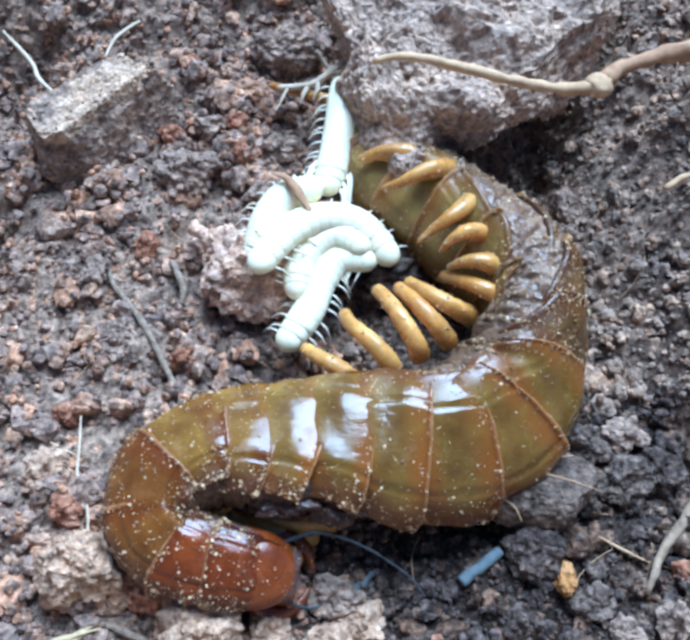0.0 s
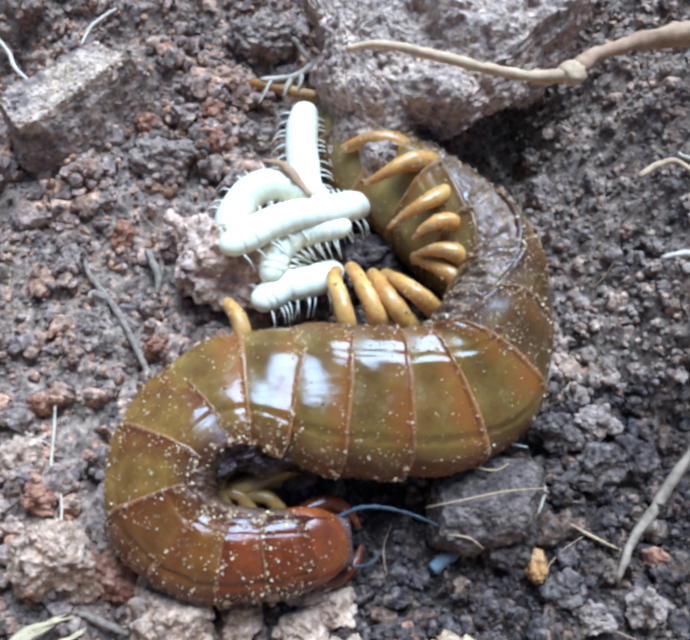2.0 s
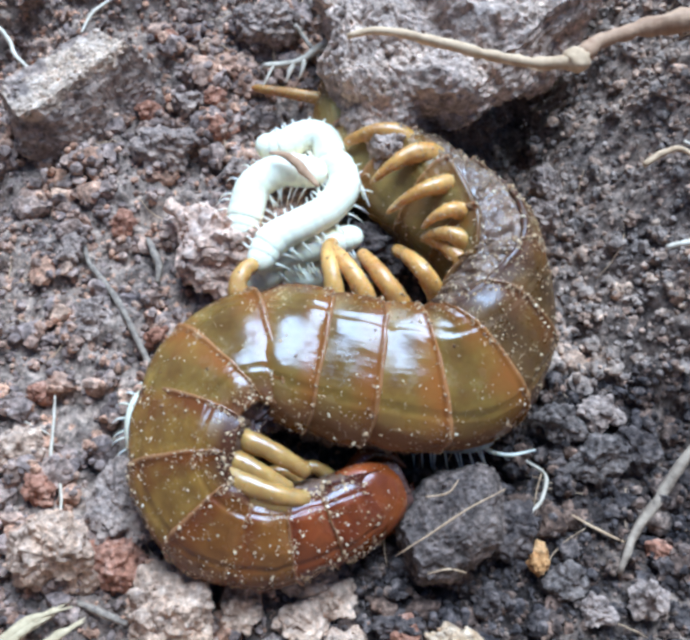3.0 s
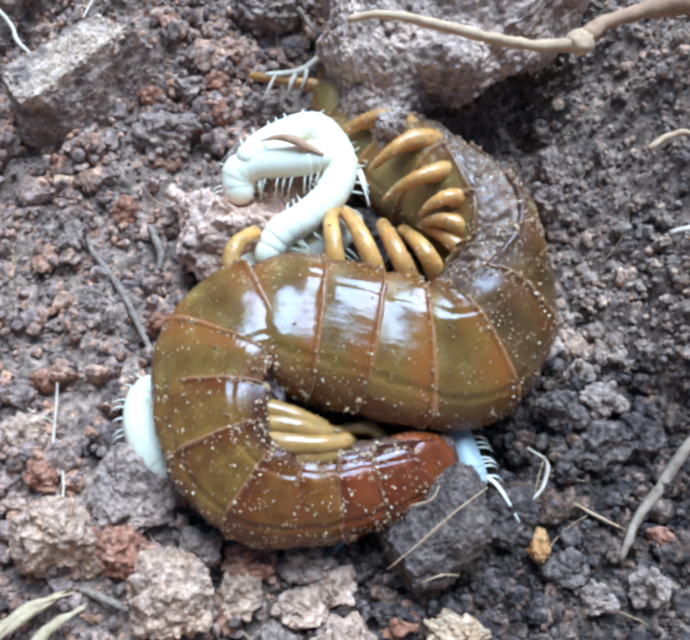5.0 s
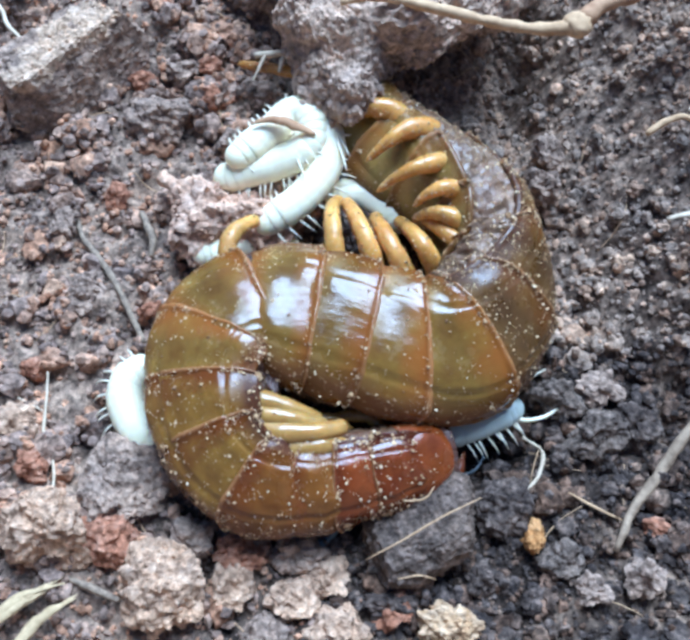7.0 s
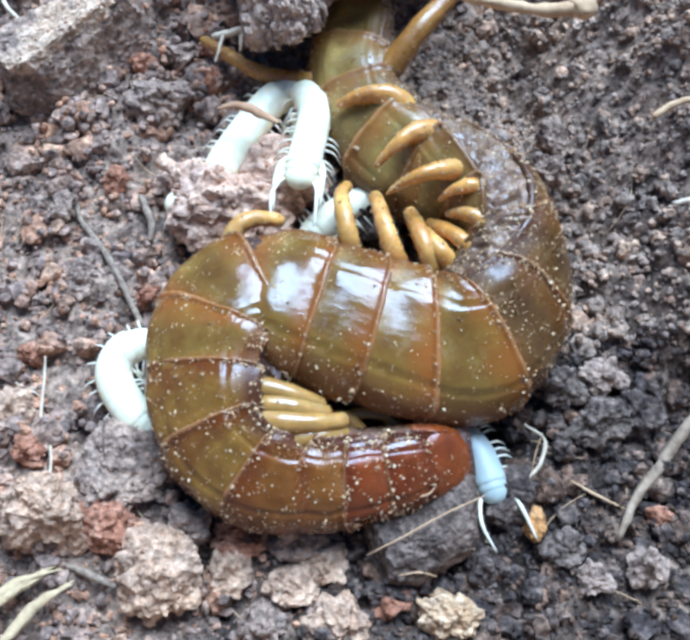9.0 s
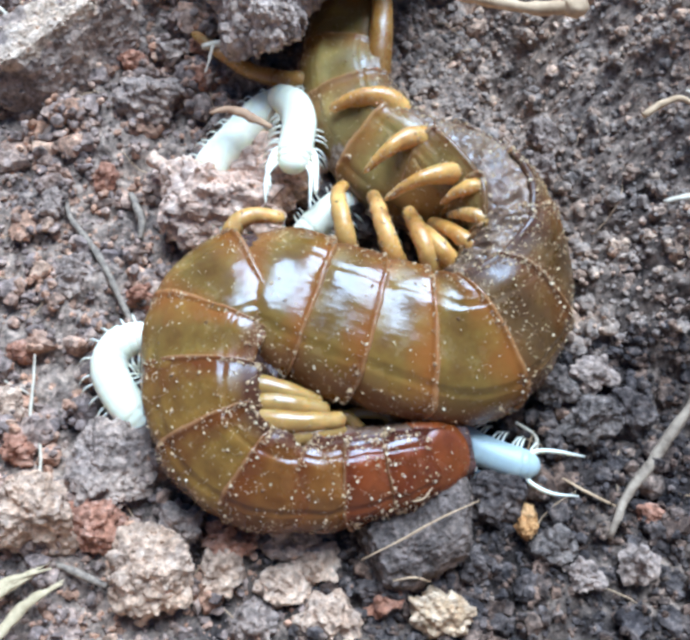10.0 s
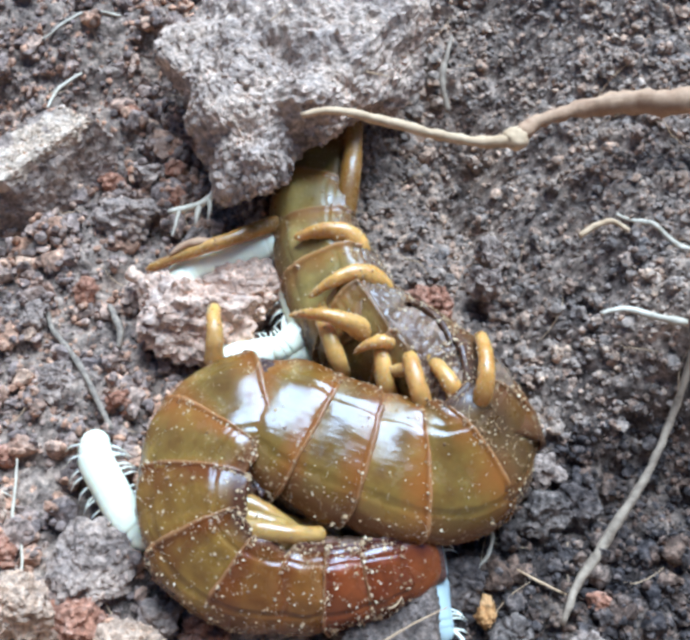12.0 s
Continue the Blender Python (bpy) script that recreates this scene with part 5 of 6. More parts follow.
        if i == 0:
            late = piece_pose(glide(lines, 10.5), s, roll_at(s), (0, 0, 0)).inverted()
            for way, r in zip(TAIL_LEGS, (1.4, 1.1)):
                way = [tuple(late @ (Vector(p) * MM) / MM) for p in way]
                v, f = leg_mesh(way, r, taper=0.55)
                leg = under(leg_object((v, f), TAIL_LEG, 160, 900 + int(10 * r)), seg)
                leg.name = "tail_leg"
                if r < 1.2:
                    leg_keyed(leg, way, s, {1.0: [(5.2, 30.2, 3.0), (-1.0, 29.4, 5.0), (-7.5, 32.5, 4.0)], 5.5: [(5.2, 27.2, 3.0), (-0.2, 25.9, 5.0), (-6.5, 28.1, 4.0)], 10.5: [TAIL_LEGS[1][k] for k in (0, 2, 4)], 12.0: [(-1.7, 19.8, 5), (-7.4, 16.6, 6), (-13.9, 14.7, 4.5)]})
                else:
                    leg_keyed(leg, way, s, {1.0: [(5.2, 30.7, 4.0), (8.4, 35.8, 5.0), (13.2, 43.2, 4.0)], 5.5: [(5.6, 28.5, 4.0), (8.7, 33.9, 5.0), (13.1, 41.4, 4.0)], 9.0: [(5.0, 22.3, 7), (8.3, 26.0, 9), (12.7, 32.5, 8)], 10.5: [TAIL_LEGS[0][k] for k in (0, 3, 5)]})
        pieces.append((seg, s))
    # head
    a, b = 3.6, 2.1
    v, f = core_mesh(a * 0.8, b * 0.8, 5)
    head = under(mesh_object("head", v, f, MEMBRANE), thing)
    rows = []
    v0, f0 = BALLS[4]
    v = [(q[0] * (5.0 if q[0] > 0 else 3.4) * MM, math.copysign(abs(q[1]) ** 0.85, q[1]) * a * MM, (q[2] * (b if q[2] > 0 else 1.2) + 0.4) * MM) for q in v0]
    under(mesh_object("head_plate", v, f0, HEAD_RUST), head)
    for side in (-1, 1):
        way = [(3.0, 1.2, 0.3), (7.0, 1.6, 0.8), (11.0, -0.4, 0.4), (14.5, -3.6, -0.6), (15.5, -5.4, -1.2)] if side > 0 else [(3.0, -1.2, 0.2), (5.2, -2.4, -0.8), (7.0, -2.4, -1.6), (8.2, -1.4, -2.0)]
        p, _ = spline(way, 46)
        rr = [0.22 * (1 - 0.6 * i / 45) * (0.72 + 0.4 * abs(math.sin(i * 0.75))) for i in range(46)]
        v, f = tube(p, rr, 8)
        feeler = under(mesh_object("antenna", v, f, ANTENNA), head)
        if side > 0:
            antenna = feeler
        p, _ = spline([(1.0, side * 2.6, -1.6), (3.4, side * 3.4, -1.9), (5.4, side * 2.4, -2.1), (6.4, side * 0.7, -2.1)], 24)
        v, f = tube(p, [0.9, 1.0, 0.7, 0.12], 10)
        under(mesh_object("fang_leg", v, f, HEAD_RUST), head)
    pieces.append((head, 0.975))
    return lines, pieces, base, leg_keys, antenna


YOUNG = []


def young(label, keys, length, width, look_of=None, long_legs=0):
    YOUNG.append((label, keys, length, width, look_of, long_legs))


BROOD = "white young of the brood"
way = {}
way[0.0] = [(-2.2, 30.9, 7.0), (-2.5, 26.1, 6.8), (-3.2, 21.4, 6.5), (-4.0, 17.5, 6.3), (-4.9, 13.8, 6.0)]
way[1.5] = [(-2.4, 25.6, 7.0), (-3.4, 21.6, 6.8), (-3.9, 17.8, 6.5), (-4.3, 14.6, 6.3), (-5.0, 12.0, 6.0)]
way[2.5] = [(-6.0, 25.1, 7.0), (-4.8, 21.7, 6.8), (-3.6, 18.5, 6.5), (-2.2, 16.4, 6.3), (-0.6, 14.9, 6.0)]
way[3.2] = [(-8.6, 17.2, 7.0), (-6.3, 18.1, 7.0), (-3.6, 20.6, 7.0), (-1.5, 20.1, 7.0), (-0.8, 16.1, 7.0)]
way[5.0] = [(-10.0, 15.6, 7.0), (-6.9, 18.1, 7.0), (-3.3, 19.5, 7.0), (-1.2, 17.3, 7.0), (-0.4, 13.5, 7.0)]
way[6.5] = [(-11.0, 13.1, 7.0), (-8.0, 16.3, 7.3), (-5.0, 19.7, 7.5), (-2.5, 19.2, 7.8), (-1.4, 15.2, 8.0)]
way[9.0] = [(-3.7, 20.9, 6.0), (-2.5, 18.2, 6.3), (-2.8, 14.8, 6.5), (-3.4, 11.5, 6.8), (-3.8, 9.4, 7.0)]
way[10.5] = [(-5.8, 19.0, 6.0), (-4.0, 18.2, 6.3), (-3.2, 16.2, 6.5), (-3.3, 13.9, 6.8), (-3.4, 12.1, 7.0)]
way[12.0] = [(-1.7, 16.1, 3.0), (-1.2, 14.3, 3.0), (-0.7, 12.6, 3.0), (-0.2, 10.9, 3.0), (0.3, 9.2, 3.0)]
young("creamy white young centipede stretched upright over the brood", way, 12.5, 1.75, None, 4)
way = {}
way[0.0] = [(-5.6, 16.4, 7.0), (-8.4, 15.6, 6.5), (-10.1, 13.2, 6.0), (-10.8, 10.2, 5.5), (-11.2, 8.4, 5.0)]
way[1.5] = [(-5.0, 15.2, 7.0), (-8.2, 15.8, 6.5), (-10.4, 14.4, 6.0), (-11.7, 11.8, 5.5), (-11.0, 8.9, 5.0)]
way[2.5] = [(-2.0, 14.4, 7.5), (-5.2, 15.9, 6.9), (-8.4, 15.5, 6.3), (-10.2, 13.0, 5.6), (-11.2, 10.1, 5.0)]
way[3.2] = [(-2.6, 15.6, 7.0), (-6.3, 16.2, 6.5), (-9.0, 14.6, 6.0), (-9.8, 11.7, 5.5), (-10.2, 9.3, 5.0)]
way[5.0] = [(-1.8, 15.2, 8.0), (-5.4, 15.2, 7.3), (-8.7, 15.4, 6.5), (-10.7, 14.6, 5.8), (-10.7, 12.6, 5.0)]
way[6.5] = [(-2.0, 15.2, 8.0), (-3.5, 13.7, 7.3), (-5.8, 13.4, 6.5), (-8.5, 13.4, 5.8), (-11.3, 13.3, 5.0)]
way[9.0] = [(-4.2, 22.3, 4.5), (-7.0, 20.9, 4.1), (-9.6, 17.3, 3.8), (-11.7, 13.7, 3.4), (-12.5, 10.8, 3.0)]
way[10.5] = [(-4.5, 19.4, 5.0), (-6.8, 18.1, 4.5), (-9.5, 15.8, 4.0), (-11.8, 13.4, 3.5), (-12.9, 11.3, 3.0)]
way[12.0] = [(-1.7, 18.1, 4.0), (-5.1, 16.7, 3.8), (-9.0, 15.7, 3.5), (-12.1, 14.1, 3.3), (-13.1, 10.3, 3.0)]
young("white young centipede curled over the clod with fringe of legs", way, 14, 1.9)
way = {}
way[0.0] = [(-10.8, 6.6, 8.0), (-8.7, 10.1, 7.4), (-5.6, 12.7, 6.8), (-1.9, 13.1, 6.2), (0.8, 11.3, 5.6), (2.8, 8.5, 5.0)]
way[1.5] = [(-10.5, 6.8, 8.0), (-8.0, 10.5, 7.4), (-4.5, 12.6, 6.8), (-0.4, 12.5, 6.2), (2.5, 10.7, 5.6), (4.9, 7.4, 5.0)]
way[2.5] = [(-11.5, 8.3, 8.0), (-8.5, 9.0, 7.6), (-5.1, 10.3, 7.2), (-2.0, 11.7, 6.8), (0.1, 14.1, 6.4), (0.4, 19.4, 6.0)]
way[3.2] = [(-7.4, 4.7, 6.0), (-6.5, 7.5, 6.4), (-3.9, 9.3, 6.8), (-1.3, 11.1, 7.2), (0.1, 13.5, 7.6), (-0.4, 16.0, 8.0)]
way[5.0] = [(-7.7, 5.4, 5.0), (-6.2, 7.6, 5.6), (-3.6, 9.2, 6.2), (-1.2, 11.5, 6.8), (-0.3, 14.3, 7.4), (-0.9, 17.1, 8.0)]
way[6.5] = [(-7.2, 6.9, 5.0), (-5.3, 8.0, 5.6), (-2.9, 9.7, 6.2), (-0.9, 12.4, 6.8), (-0.5, 15.7, 7.4), (-1.3, 17.9, 8.0)]
way[9.0] = [(-6.7, 10.8, 3.0), (-5.4, 12.9, 3.0), (-3.7, 16.2, 3.0), (-3.3, 18.9, 3.0), (-3.8, 21.7, 3.0), (-5.3, 23.4, 3.0)]
way[12.0] = [(-5.6, 13.8, 2.0), (-4.6, 15.5, 2.0), (-2.7, 16.1, 2.0), (-1.7, 16.7, 2.0), (-0.7, 17.3, 2.0), (0.3, 17.9, 2.0)]
young("white young centipede arched across the brood", way, 16, 1.75)
way = {}
way[0.0] = [(-7.1, 5.3, 5.0), (-6.7, 8.3, 5.3), (-5.3, 10.5, 5.5), (-2.9, 11.5, 5.8), (-0.6, 10.0, 6.0)]
way[1.5] = [(-6.7, 5.3, 5.0), (-6.9, 8.2, 5.3), (-5.8, 10.5, 5.5), (-3.1, 11.4, 5.8), (-0.4, 11.0, 6.0)]
way[2.5] = [(-7.5, 6.5, 5.0), (-6.0, 8.4, 5.3), (-3.8, 9.3, 5.5), (-1.1, 10.2, 5.8), (0.7, 11.1, 6.0)]
way[3.2] = [(-7.5, 6.3, 4.0), (-5.7, 7.2, 4.3), (-3.5, 7.6, 4.5), (-1.7, 8.0, 4.8), (0.5, 8.3, 5.0)]
way[5.0] = [(-7.2, 6.0, 3.0), (-5.4, 6.3, 3.3), (-2.7, 7.2, 3.5), (-0.9, 8.1, 3.8), (0.9, 10.1, 4.0)]
way[6.5] = [(-0.5, 12.6, 4.0), (1.3, 12.3, 4.0), (3.1, 11.8, 4.0), (4.9, 10.2, 4.0), (6.2, 8.4, 4.0)]
way[9.0] = [(-3.0, 5.2, 3.0), (-1.3, 6.9, 3.1), (0.9, 8.6, 3.3), (3.6, 10.1, 3.4), (5.4, 11.1, 3.5)]
way[10.5] = [(-2.5, 5.3, 3.0), (-0.8, 6.8, 3.1), (0.5, 8.2, 3.3), (2.3, 9.7, 3.4), (4.1, 11.2, 3.5)]
way[12.0] = [(-2.1, 4.3, 3.0), (-0.7, 5.5, 3.1), (1.2, 7.4, 3.3), (3.1, 9.5, 3.4), (4.6, 11.1, 3.5)]
young("white young centipede looped under the arch", way, 12.5, 1.6)
way = {}
way[0.0] = [(0.3, 9.0, 5.0), (-2.8, 9.2, 4.8), (-4.7, 6.7, 4.5), (-6.0, 3.2, 4.3), (-8.1, -0.1, 4.0)]
way[1.5] = [(-0.4, 8.0, 4.0), (-2.7, 6.9, 4.0), (-4.0, 5.4, 4.0), (-5.8, 3.3, 4.0), (-7.5, 1.3, 4.0)]
way[2.5] = [(-1.1, 6.6, 3.0), (-2.9, 5.4, 3.3), (-4.7, 5.8, 3.5), (-6.0, 6.7, 3.8), (-7.3, 6.0, 4.0)]
way[3.2] = [(-1.7, 6.7, 2.5), (-3.5, 6.1, 2.6), (-4.9, 6.5, 2.8), (-6.2, 7.0, 2.9), (-7.1, 6.4, 3.0)]
way[5.0] = [(-1.9, 7.0, 2.0), (-3.7, 6.4, 2.3), (-5.5, 6.3, 2.5), (-6.8, 6.1, 2.8), (-8.1, 5.5, 3.0)]
way[6.5] = [(-4.0, 7.0, 2.0), (-5.5, 6.6, 2.2), (-7.2, 6.4, 2.4), (-8.6, 6.1, 2.6), (-10.0, 5.6, 2.6)]
way[8.6] = [(-7.6, 5.8, 2.0), (-9.6, 6.8, 2.2), (-11.8, 7.9, 2.6), (-14.2, 9.0, 2.6), (-16.6, 9.8, 2.2)]
way[9.5] = [(-7.6, 5.4, 2.0), (-9.6, 6.2, 2.2), (-11.8, 7.4, 2.6), (-14.4, 8.4, 2.6), (-16.8, 9.2, 2.2)]
way[10.3] = [(-3.0, 5.4, 2.0), (-4.8, 5.8, 2.2), (-6.8, 6.0, 2.4), (-8.8, 6.2, 2.6), (-10.4, 6.2, 2.6)]
way[12.0] = [(1.2, 4.8, 2.0), (-0.7, 4.7, 2.3), (-2.6, 4.6, 2.5), (-4.0, 4.2, 2.8), (-5.4, 3.8, 3.0)]
young("white young centipede half hidden below the brood", way, 12.5, 1.7)
way = {}
way[0.0] = [(-16.8, -9.3, 2.5), (-16.7, -11.5, 2.5), (-16.5, -14.1, 2.5), (-16.4, -16.2, 2.5), (-16.3, -18.3, 2.5)]
way[2.5] = [(-16.4, -6.8, 2.5), (-16.7, -9.5, 2.5), (-16.5, -12.2, 2.5), (-15.9, -14.7, 2.5), (-15.3, -17.2, 2.5)]
way[3.2] = [(-17.2, -7.4, 3.5), (-19.1, -8.6, 3.1), (-19.5, -10.7, 2.8), (-18.6, -13.2, 2.4), (-16.8, -15.2, 2.0)]
way[5.5] = [(-18.2, -8.2, 3.5), (-19.0, -9.4, 3.1), (-19.0, -11.8, 2.8), (-18.2, -13.9, 2.4), (-16.8, -15.9, 2.0)]
way[6.5] = [(-18.3, -7.5, 3.5), (-19.5, -8.7, 3.1), (-19.6, -10.8, 2.8), (-18.5, -13.1, 2.4), (-16.8, -14.4, 2.0)]
way[9.5] = [(-17.8, -6.0, 3.5), (-20.2, -6.9, 3.1), (-20.9, -9.2, 2.8), (-19.3, -12.1, 2.4), (-16.9, -14.3, 2.0)]
way[10.5] = [(-17.2, -5.6, 3.5), (-19.3, -6.6, 3.1), (-19.7, -8.7, 2.8), (-18.4, -11.4, 2.4), (-16.2, -13.9, 2.0)]
way[12.0] = [(-20.1, -5.8, 3.5), (-19.8, -8.0, 3.1), (-18.3, -10.6, 2.8), (-16.7, -13.2, 2.4), (-14.7, -15.5, 2.0)]
young("white young centipede peeping out beside the coil", way, 12.5, 1.75)
way = {}
way[0.0] = [(2.5, -12.2, 2.0), (4.2, -12.2, 2.0), (5.8, -12.2, 2.0), (7.6, -11.8, 2.0), (9.3, -11.3, 2.0)]
way[2.5] = [(4.8, -10.3, 2.0), (6.5, -10.5, 2.0), (8.2, -10.7, 2.0), (9.4, -11.2, 2.0), (10.6, -11.6, 2.0)]
way[3.2] = [(5.1, -10.0, 2.0), (7.2, -10.7, 2.0), (9.2, -11.4, 2.0), (11.3, -11.4, 2.0), (13.3, -11.1, 2.0)]
way[5.0] = [(8.4, -9.4, 2.0), (9.6, -10.8, 2.1), (10.7, -13.0, 2.3), (11.4, -15.2, 2.4), (12.1, -17.1, 2.5)]
way[5.5] = [(8.6, -9.4, 2.0), (10.0, -11.2, 2.1), (10.9, -13.4, 2.3), (11.4, -15.6, 2.4), (11.9, -17.7, 2.5)]
way[6.0] = [(8.8, -11.5, 2.2), (10.2, -12.4, 2.2), (12.1, -13.2, 2.2), (14.0, -14.4, 2.2), (15.4, -15.8, 2.2)]
way[6.5] = [(8.7, -12.3, 2.0), (10.3, -13.0, 2.0), (12.4, -12.6, 2.0), (14.5, -11.5, 2.0), (16.4, -10.4, 2.0)]
way[8.5] = [(8.9, -12.6, 2.2), (10.9, -13.8, 2.2), (12.8, -14.6, 2.2), (14.8, -15.5, 2.2), (16.7, -16.7, 2.2)]
way[9.0] = [(9.5, -13.2, 2.2), (11.3, -14.7, 2.2), (12.8, -16.5, 2.2), (13.5, -18.2, 2.2), (14.0, -19.8, 2.2)]
way[9.5] = [(9.8, -14.1, 2.2), (11.8, -15.4, 2.2), (14.1, -16.0, 2.2), (16.6, -15.8, 2.2), (18.8, -14.9, 2.2)]
way[10.5] = [(10.8, -14.0, 2.2), (12.6, -15.5, 2.2), (14.1, -17.2, 2.2), (15.4, -19.0, 2.2), (16.4, -20.8, 2.2)]
way[11.0] = [(11.9, -12.2, 2.2), (12.9, -13.9, 2.2), (13.2, -16.0, 2.2), (12.8, -18.1, 2.2), (12.3, -19.8, 2.2)]
way[12.0] = [(12.1, -15.7, 2.2), (12.7, -17.9, 2.2), (12.8, -20.4, 2.2), (12.8, -22.9, 2.2), (13.2, -24.9, 2.2)]
young("white young centipede, shade in its colour, crawling out under the coil", way, 12.0, 1.5, SHADED_YOUNG, 1)
PIECES = 13


def young_meshes(w, step):
    """One body ring and one leg of a young centipede."""
    v, f = BALLS[3]
    full = lambda q: (1 - abs(q[0]) ** 6) ** (1 / 6) / max(1e-6, math.hypot(q[1], q[2])) if abs(q[0]) < 0.999 else 0.0
    ring = ([(q[0] * step * 1.05 * MM, q[1] * full(q) * w * MM, q[2] * full(q) * w * 0.75 * MM) for q in v], f)
    tip = ([(q[0] * step * 1.5 * MM, q[1] * w * 0.9 * MM, q[2] * w * 0.68 * MM) for q in v], f)
    legs = []
    for side in (-1, 1):
        p, _ = spline([(0, side * w * 0.7, -0.2), (0.3, side * (w + 0.8), -0.3), (0.7, side * (w + 1.6), -1.5)], 8)
        legs.append(tube(p, [0.12, 0.1, 0.03], 5))
    return ring, tip, legs


def make_young(label, keys, length, w, look_of=None, long_legs=0):
    lines = {t: fitted_line(p, length) for t, p in keys.items()}
    first = lines[min(lines)]
    base = tuple(first.mean(axis=0))
    thing = new("young_centipede")
    thing.location = [q * MM for q in base]
    tagged(thing, label, "young centipede", BROOD)
    step = length / PIECES
    ring, tip, legs = young_meshes(w, step)
    master = mesh_object("segment", *ring, look_of or WHITE)
    end_data = mesh_object("segment", *tip, look_of or WHITE)
    leg_data = []
    for v, f in legs:
        ob = mesh_object("leg", v, f, PALE_LEG)
        leg_data.append(ob.data)
        bpy.data.objects.remove(ob)
    pieces = []
    for i in range(PIECES):
        ends = i in (0, PIECES - 1)
        ob = end_data if i == 0 else master if i == 1 else new("segment", end_data.data if ends else master.data)
        k = 0.94 if ends else 0.92 if i in (1, PIECES - 2) else 1.0
        under(ob, thing)
        ob.scale = (1, k, k)
        for data in leg_data:
            for dx in (0.0,):
                under(new("leg", data), ob, pose(dx * step * MM, 0, 0, 0, 0, 6 * ((i * 7) % 3 - 1)))
        if i >= PIECES - long_legs:
            for side in (-1, 1):
                p, _ = spline([(0, side * w * 0.6, -0.2), (1.0, side * (w + 0.2), -0.1), (2.8, side * (w + 0.6), -0.1), (4.8 + 0.2 * i % 1, side * (w + 0.5 + 0.4 * side), -0.5)], 12)
                under(mesh_object("leg", *tube(p, [0.24, 0.22, 0.08], 6), PALE_LEG), ob)
        pieces.append((ob, (i + 0.5) / PIECES))
    return lines, pieces, base


MOTHER_LINES, MOTHER_PIECES, MOTHER_BASE, LEG_KEYS, FEELER = make_centipede()
LITTER = [make_young(*q) for q in YOUNG]


# ---- clods that move ----
def moving_clods():
    v, f = broken_lump((34, 36, 15), 61, [((0.85, -0.35, -0.25), 11.5), ((-0.85, -0.5, 0.1), 12.0), ((-0.2, 0.1, 1), 5.2), ((0.65, -0.65, 0.35), 9.5), ((0.3, -0.7, -0.7), 6.5), ((-0.1, -0.9, 0.45), 12.5)], 1.5, 0.8)
    # a tongue of crusted earth reaches down over the tail
    v2, f2 = broken_lump((14, 24, 12), 63, [((-0.8, -0.3, 0.4), 5.2), ((0.8, -0.3, 0.2), 4.8), ((-0.1, 0, 1), 4.4), ((0.3, -0.6, -0.7), 5.5)], 1.2, 0.85)
    f = list(f) + [tuple(i + len(v) for i in g) for g in f2]
    v = v + [(q[0] - 8.6 * MM, q[1] - 7.6 * MM, q[2] + 0.6 * MM) for q in v2]
    v, f = crusted(v, f, 2600, 64, 0.08, 0.55)
    top = mesh_object("earth_clod", v, f, CLOD_BIG, smooth=False)
    tagged(top, "big crumbly grey-brown earth clod over the tail", "soil clod")
    v, f = broken_lump((13.0, 8.4, 6.4), 62, [((0.2, 0.3, 1), 2.2), ((-0.8, 0.3, 0.4), 4.2), ((0.7, -0.7, 0.2), 4.4), ((0.5, 0.8, 0.1), 4.2)], 0.6)
    v, f = crusted(v, f, 380, 65, 0.08, 0.4)
    low = mesh_object("earth_clod", v, f, CLOD_LOW, smooth=False)
    tagged(low, "grey-brown earth clod shoved aside by the centipede", "soil clod")
    for clump, ways in ((low, [[(-5.0, 1.0, 2.8), (-1.5, 0.2, 3.2), (2.5, -0.6, 3.0), (6.0, -1.6, 2.2)], [(-4.0, -2.0, 2.6), (-2.4, -3.0, 2.4), (-1.6, -4.2, 1.6)], [(0.5, 2.8, 2.6), (2.2, 1.6, 3.0), (3.6, 1.8, 2.6)]]),
                        (top, [[(-9.0, -9.0, 5.0), (-10.5, -12.0, 4.2), (-12.0, -13.5, 3.0)], [(2.0, -6.0, 6.0), (5.0, -7.6, 5.2), (8.0, -8.0, 4.0)], [(-4.0, 2.0, 6.2), (-1.0, 3.4, 6.6), (3.0, 3.0, 6.4)]])):
        for way in ways:
            p, _ = spline(way, 16)
            v, f = tube(p, [0.05, 0.1, 0.05], 5, 1.0, 0.5)
            under(mesh_object("root_fibre", v, f, ROOT_TAN), clump)["label"] = "thin tan root fibre"
    return top, low


TOP_CLOD, LOW_CLOD = moving_clods()


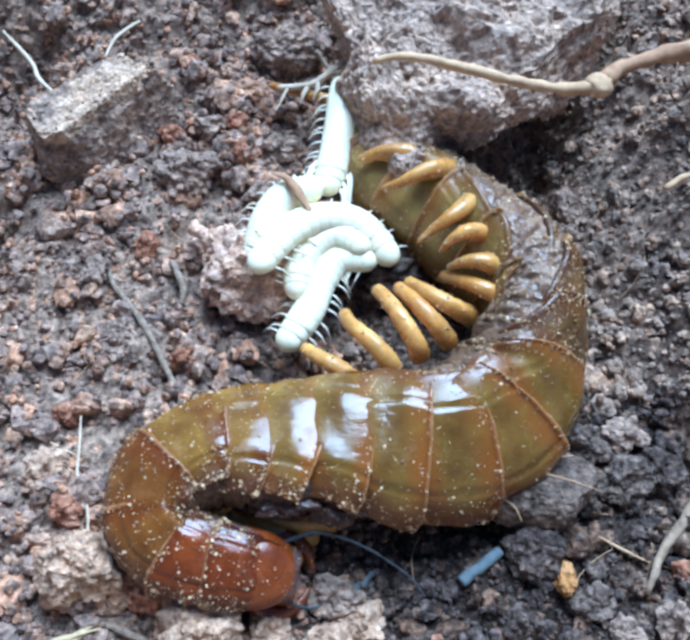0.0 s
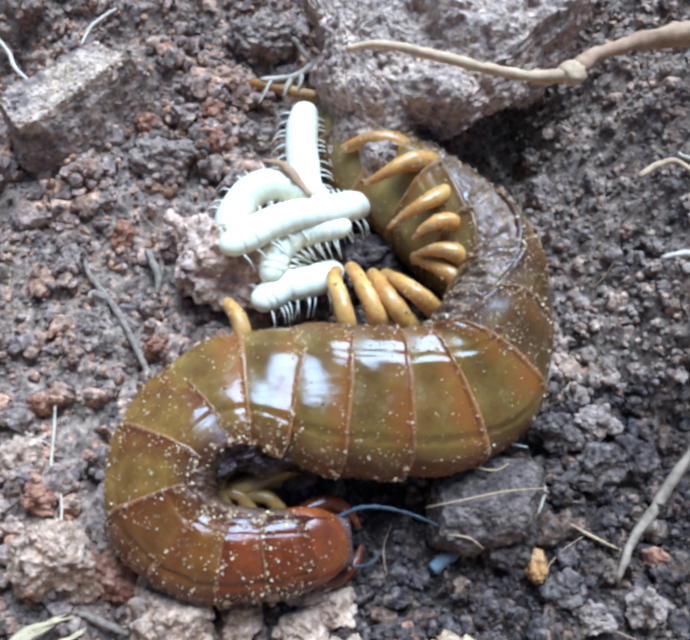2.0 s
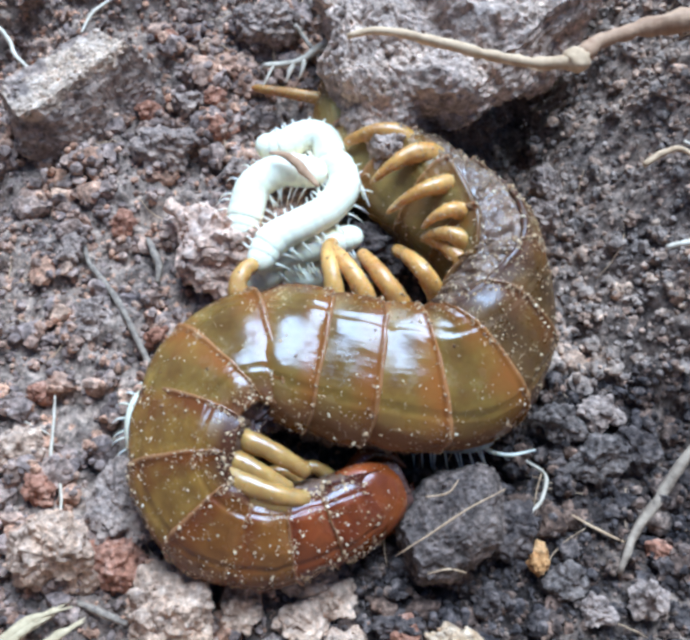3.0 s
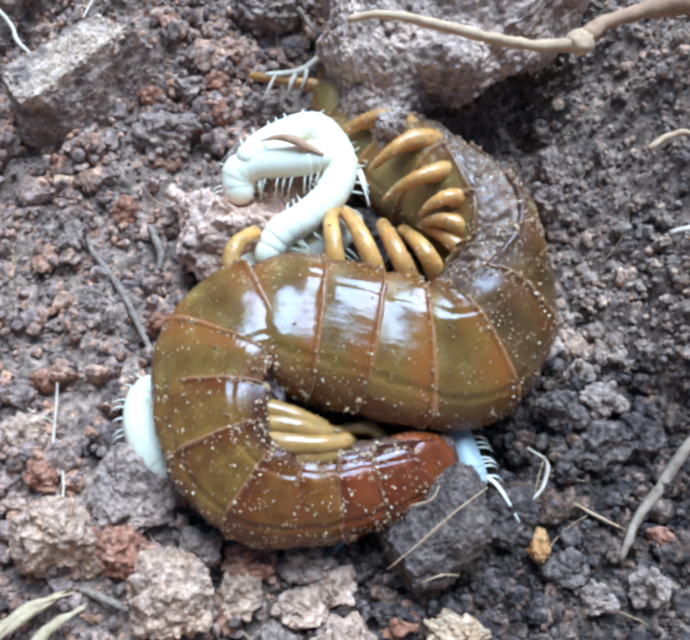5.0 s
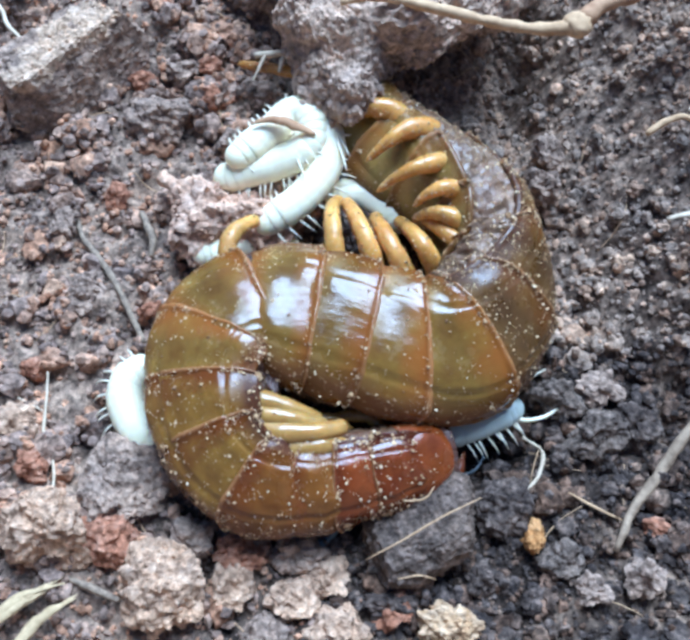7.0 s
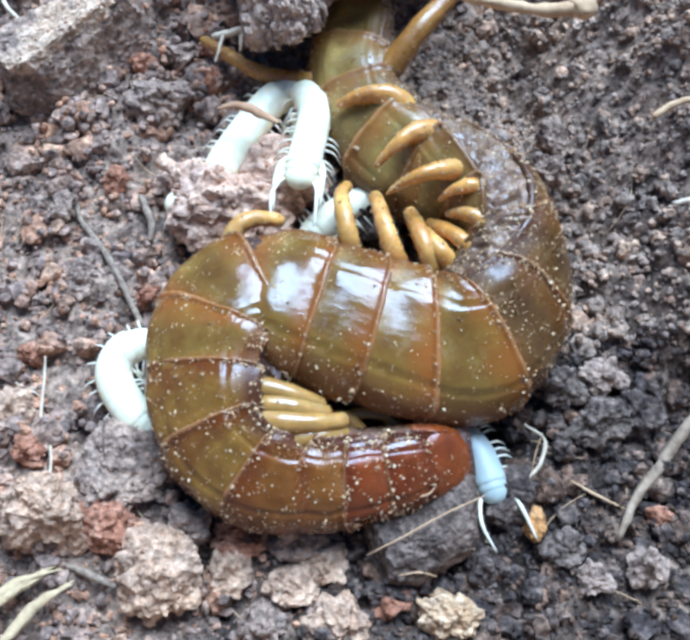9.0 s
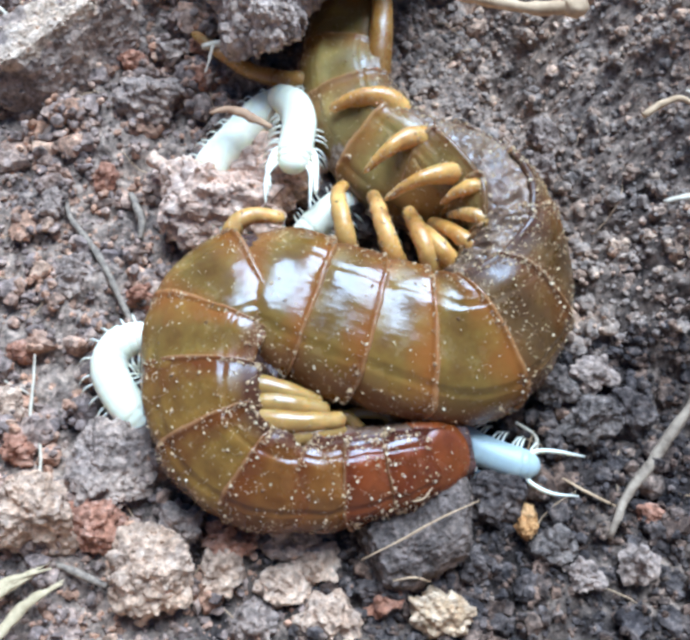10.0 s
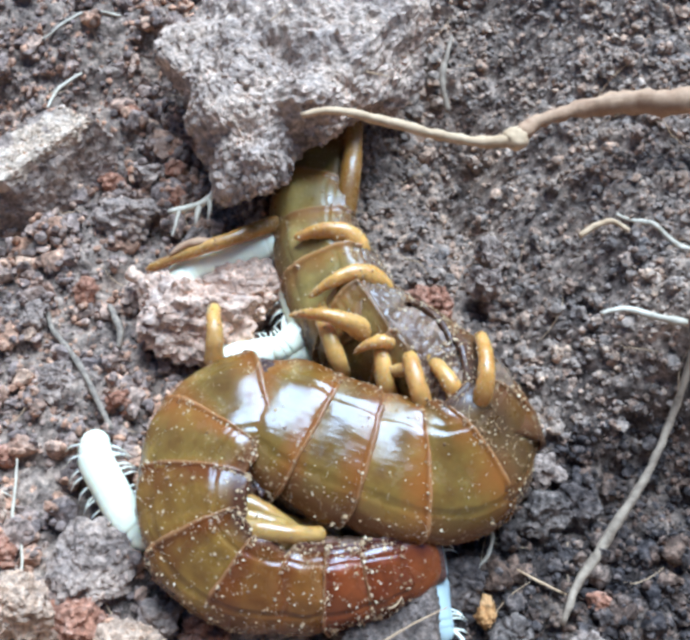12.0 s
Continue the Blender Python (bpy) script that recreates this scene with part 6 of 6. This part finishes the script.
def motions():
    for seg, s in MOTHER_PIECES:
        walk(seg, [(t, piece_pose(glide(MOTHER_LINES, t), s, roll_at(s, t), MOTHER_BASE)) for t in TIMES])
    # the long feeler reaches out, then probes down into the loose earth
    walk(FEELER, [(0.0, pose(0, 0, 0, 0, 0, 20)), (1.0, pose(0, 0, 0, 0, 0, 15)), (2.0, pose(0, 0, 0, 0, 0, 10)), (2.6, pose(0, 0, 0, 0, 20, -10)), (3.2, pose(0, 0, 0, 0, 55, -30)), (5.0, pose(0, 0, 0, 0, 70, -40)), (12.0, pose(0, 0, 0, 0, 70, -40))])
    for leg, aims, until in LEG_KEYS:
        rest = aims.get(5.5, Matrix())
        lifted = [(8.3, aims[9.0]), (9.0, aims[9.0]), (9.6, aims[10.5])] if 9.0 in aims else [(9.2, aims[10.5])]
        walk(leg, [(0.0, aims.get(0.0, aims[1.0])), (0.9, aims[1.0]), (until, aims[1.0]), (2.7, rest), (6.7, rest), *lifted, (10.7, aims[10.5]), (12.0, aims.get(12.0, aims[10.5]))])
    for lines, pieces, base in LITTER:
        for ob, s in pieces:
            walk(ob, [(t, piece_pose(glide(lines, t), s, 0, base)) for t in TIMES])

    def at(p, rx, ry, rz):
        return pose(p[0] * MM, p[1] * MM, p[2] * MM, rx, ry, rz)

    walk(TOP_CLOD, [
        (0.0, at((12.6, 35.0, 9.0), 14, 0, 0)), (1.5, at((12.4, 35.0, 9.0), 14, 0, 0)), (3.2, at((13.1, 34.4, 9.0), 14, 0, 0)),
        (5.0, at((12.6, 35.1, 9.2), 13, 0, 2)), (5.5, at((11.5, 35.7, 9.4), 12, 0, 3)), (6.7, at((9.8, 36.0, 10.0), 10, 0, 5)),
        (8.4, at((1.4, 42.3, 11.0), 4, -4, 8)), (9.0, at((1.5, 43.2, 11.0), 4, -4, 9)), (9.5, at((1.2, 42.6, 11.0), 3, -4, 9)), (10.5, at((-0.1, 40.0, 10.5), 0, -4, 10)),
        (12.0, at((1.6, 39.0, 9.5), -3, -4, 12))])
    walk(LOW_CLOD, [
        (0.0, at((15.3, -13.8, 1.8), 0, 0, 0)), (1.4, at((15.3, -15.1, 1.8), 0, 0, 0)), (2.0, at((12.9, -17.0, 2.2), 0, -12, 20)),
        (2.5, at((9.2, -19.9, 2.8), 0, -20, 40)), (3.2, at((9.4, -20.1, 3.0), 0, -20, 42)), (5.0, at((8.0, -21.6, 3.2), 4, -20, 50)),
        (5.6, at((7.6, -22.1, 3.2), 4, -20, 50)), (6.5, at((7.2, -22.2, 2.0), 8, -12, 40)), (12.0, at((8.0, -25.0, 1.8), 8, -12, 38))])

    walk(TUFT, [
        (0.0, at((-5.4, 31.7, 5.0), 0, 0, 0)), (1.5, at((-4.8, 31.1, 5.0), 0, 0, 0)), (2.5, at((-4.4, 31.1, 5.0), 0, 0, 0)), (3.2, at((-4.5, 31.4, 5.0), 0, 0, 0)),
        (5.0, at((-4.4, 27.8, 5.0), 0, 0, 0)), (5.5, at((-4.7, 27.7, 5.0), 0, 0, 0)), (6.5, at((-4.6, 27.6, 5.5), 0, 0, 0)),
        (8.4, at((-7.0, 27.6, 7.0), 0, 0, 10)), (9.5, at((-10.1, 27.4, 7.0), 0, 0, 12)), (10.5, at((-8.3, 24.4, 6.0), 0, 0, 12)), (12.0, at((-10.0, 21.0, 6.0), 0, 0, 12))])
    walk(SLIVER, [
        (0.0, at((-7.6, 15.4, 8.0), 0, 0, -40)), (1.5, at((-6.1, 15.8, 8.0), 0, 0, -40)), (2.5, at((-4.9, 16.0, 8.0), 0, 0, -25)), (3.2, at((-4.8, 14.7, 9.0), 0, 0, -30)),
        (5.0, at((-5.1, 15.8, 9.0), 0, 0, -5)), (5.5, at((-4.6, 15.8, 9.0), 0, 0, -5)), (6.5, at((-4.6, 16.4, 9.0), 0, 0, 0)),
        (8.5, at((-9.3, 16.2, 8.0), 0, 0, -5)), (9.5, at((-8.6, 16.8, 8.0), 0, 0, -5)), (10.5, at((-9.2, 15.0, 7.0), 0, 0, -2)), (12.0, at((-10.7, 15.7, 6.0), 0, 0, 25))])


motions()
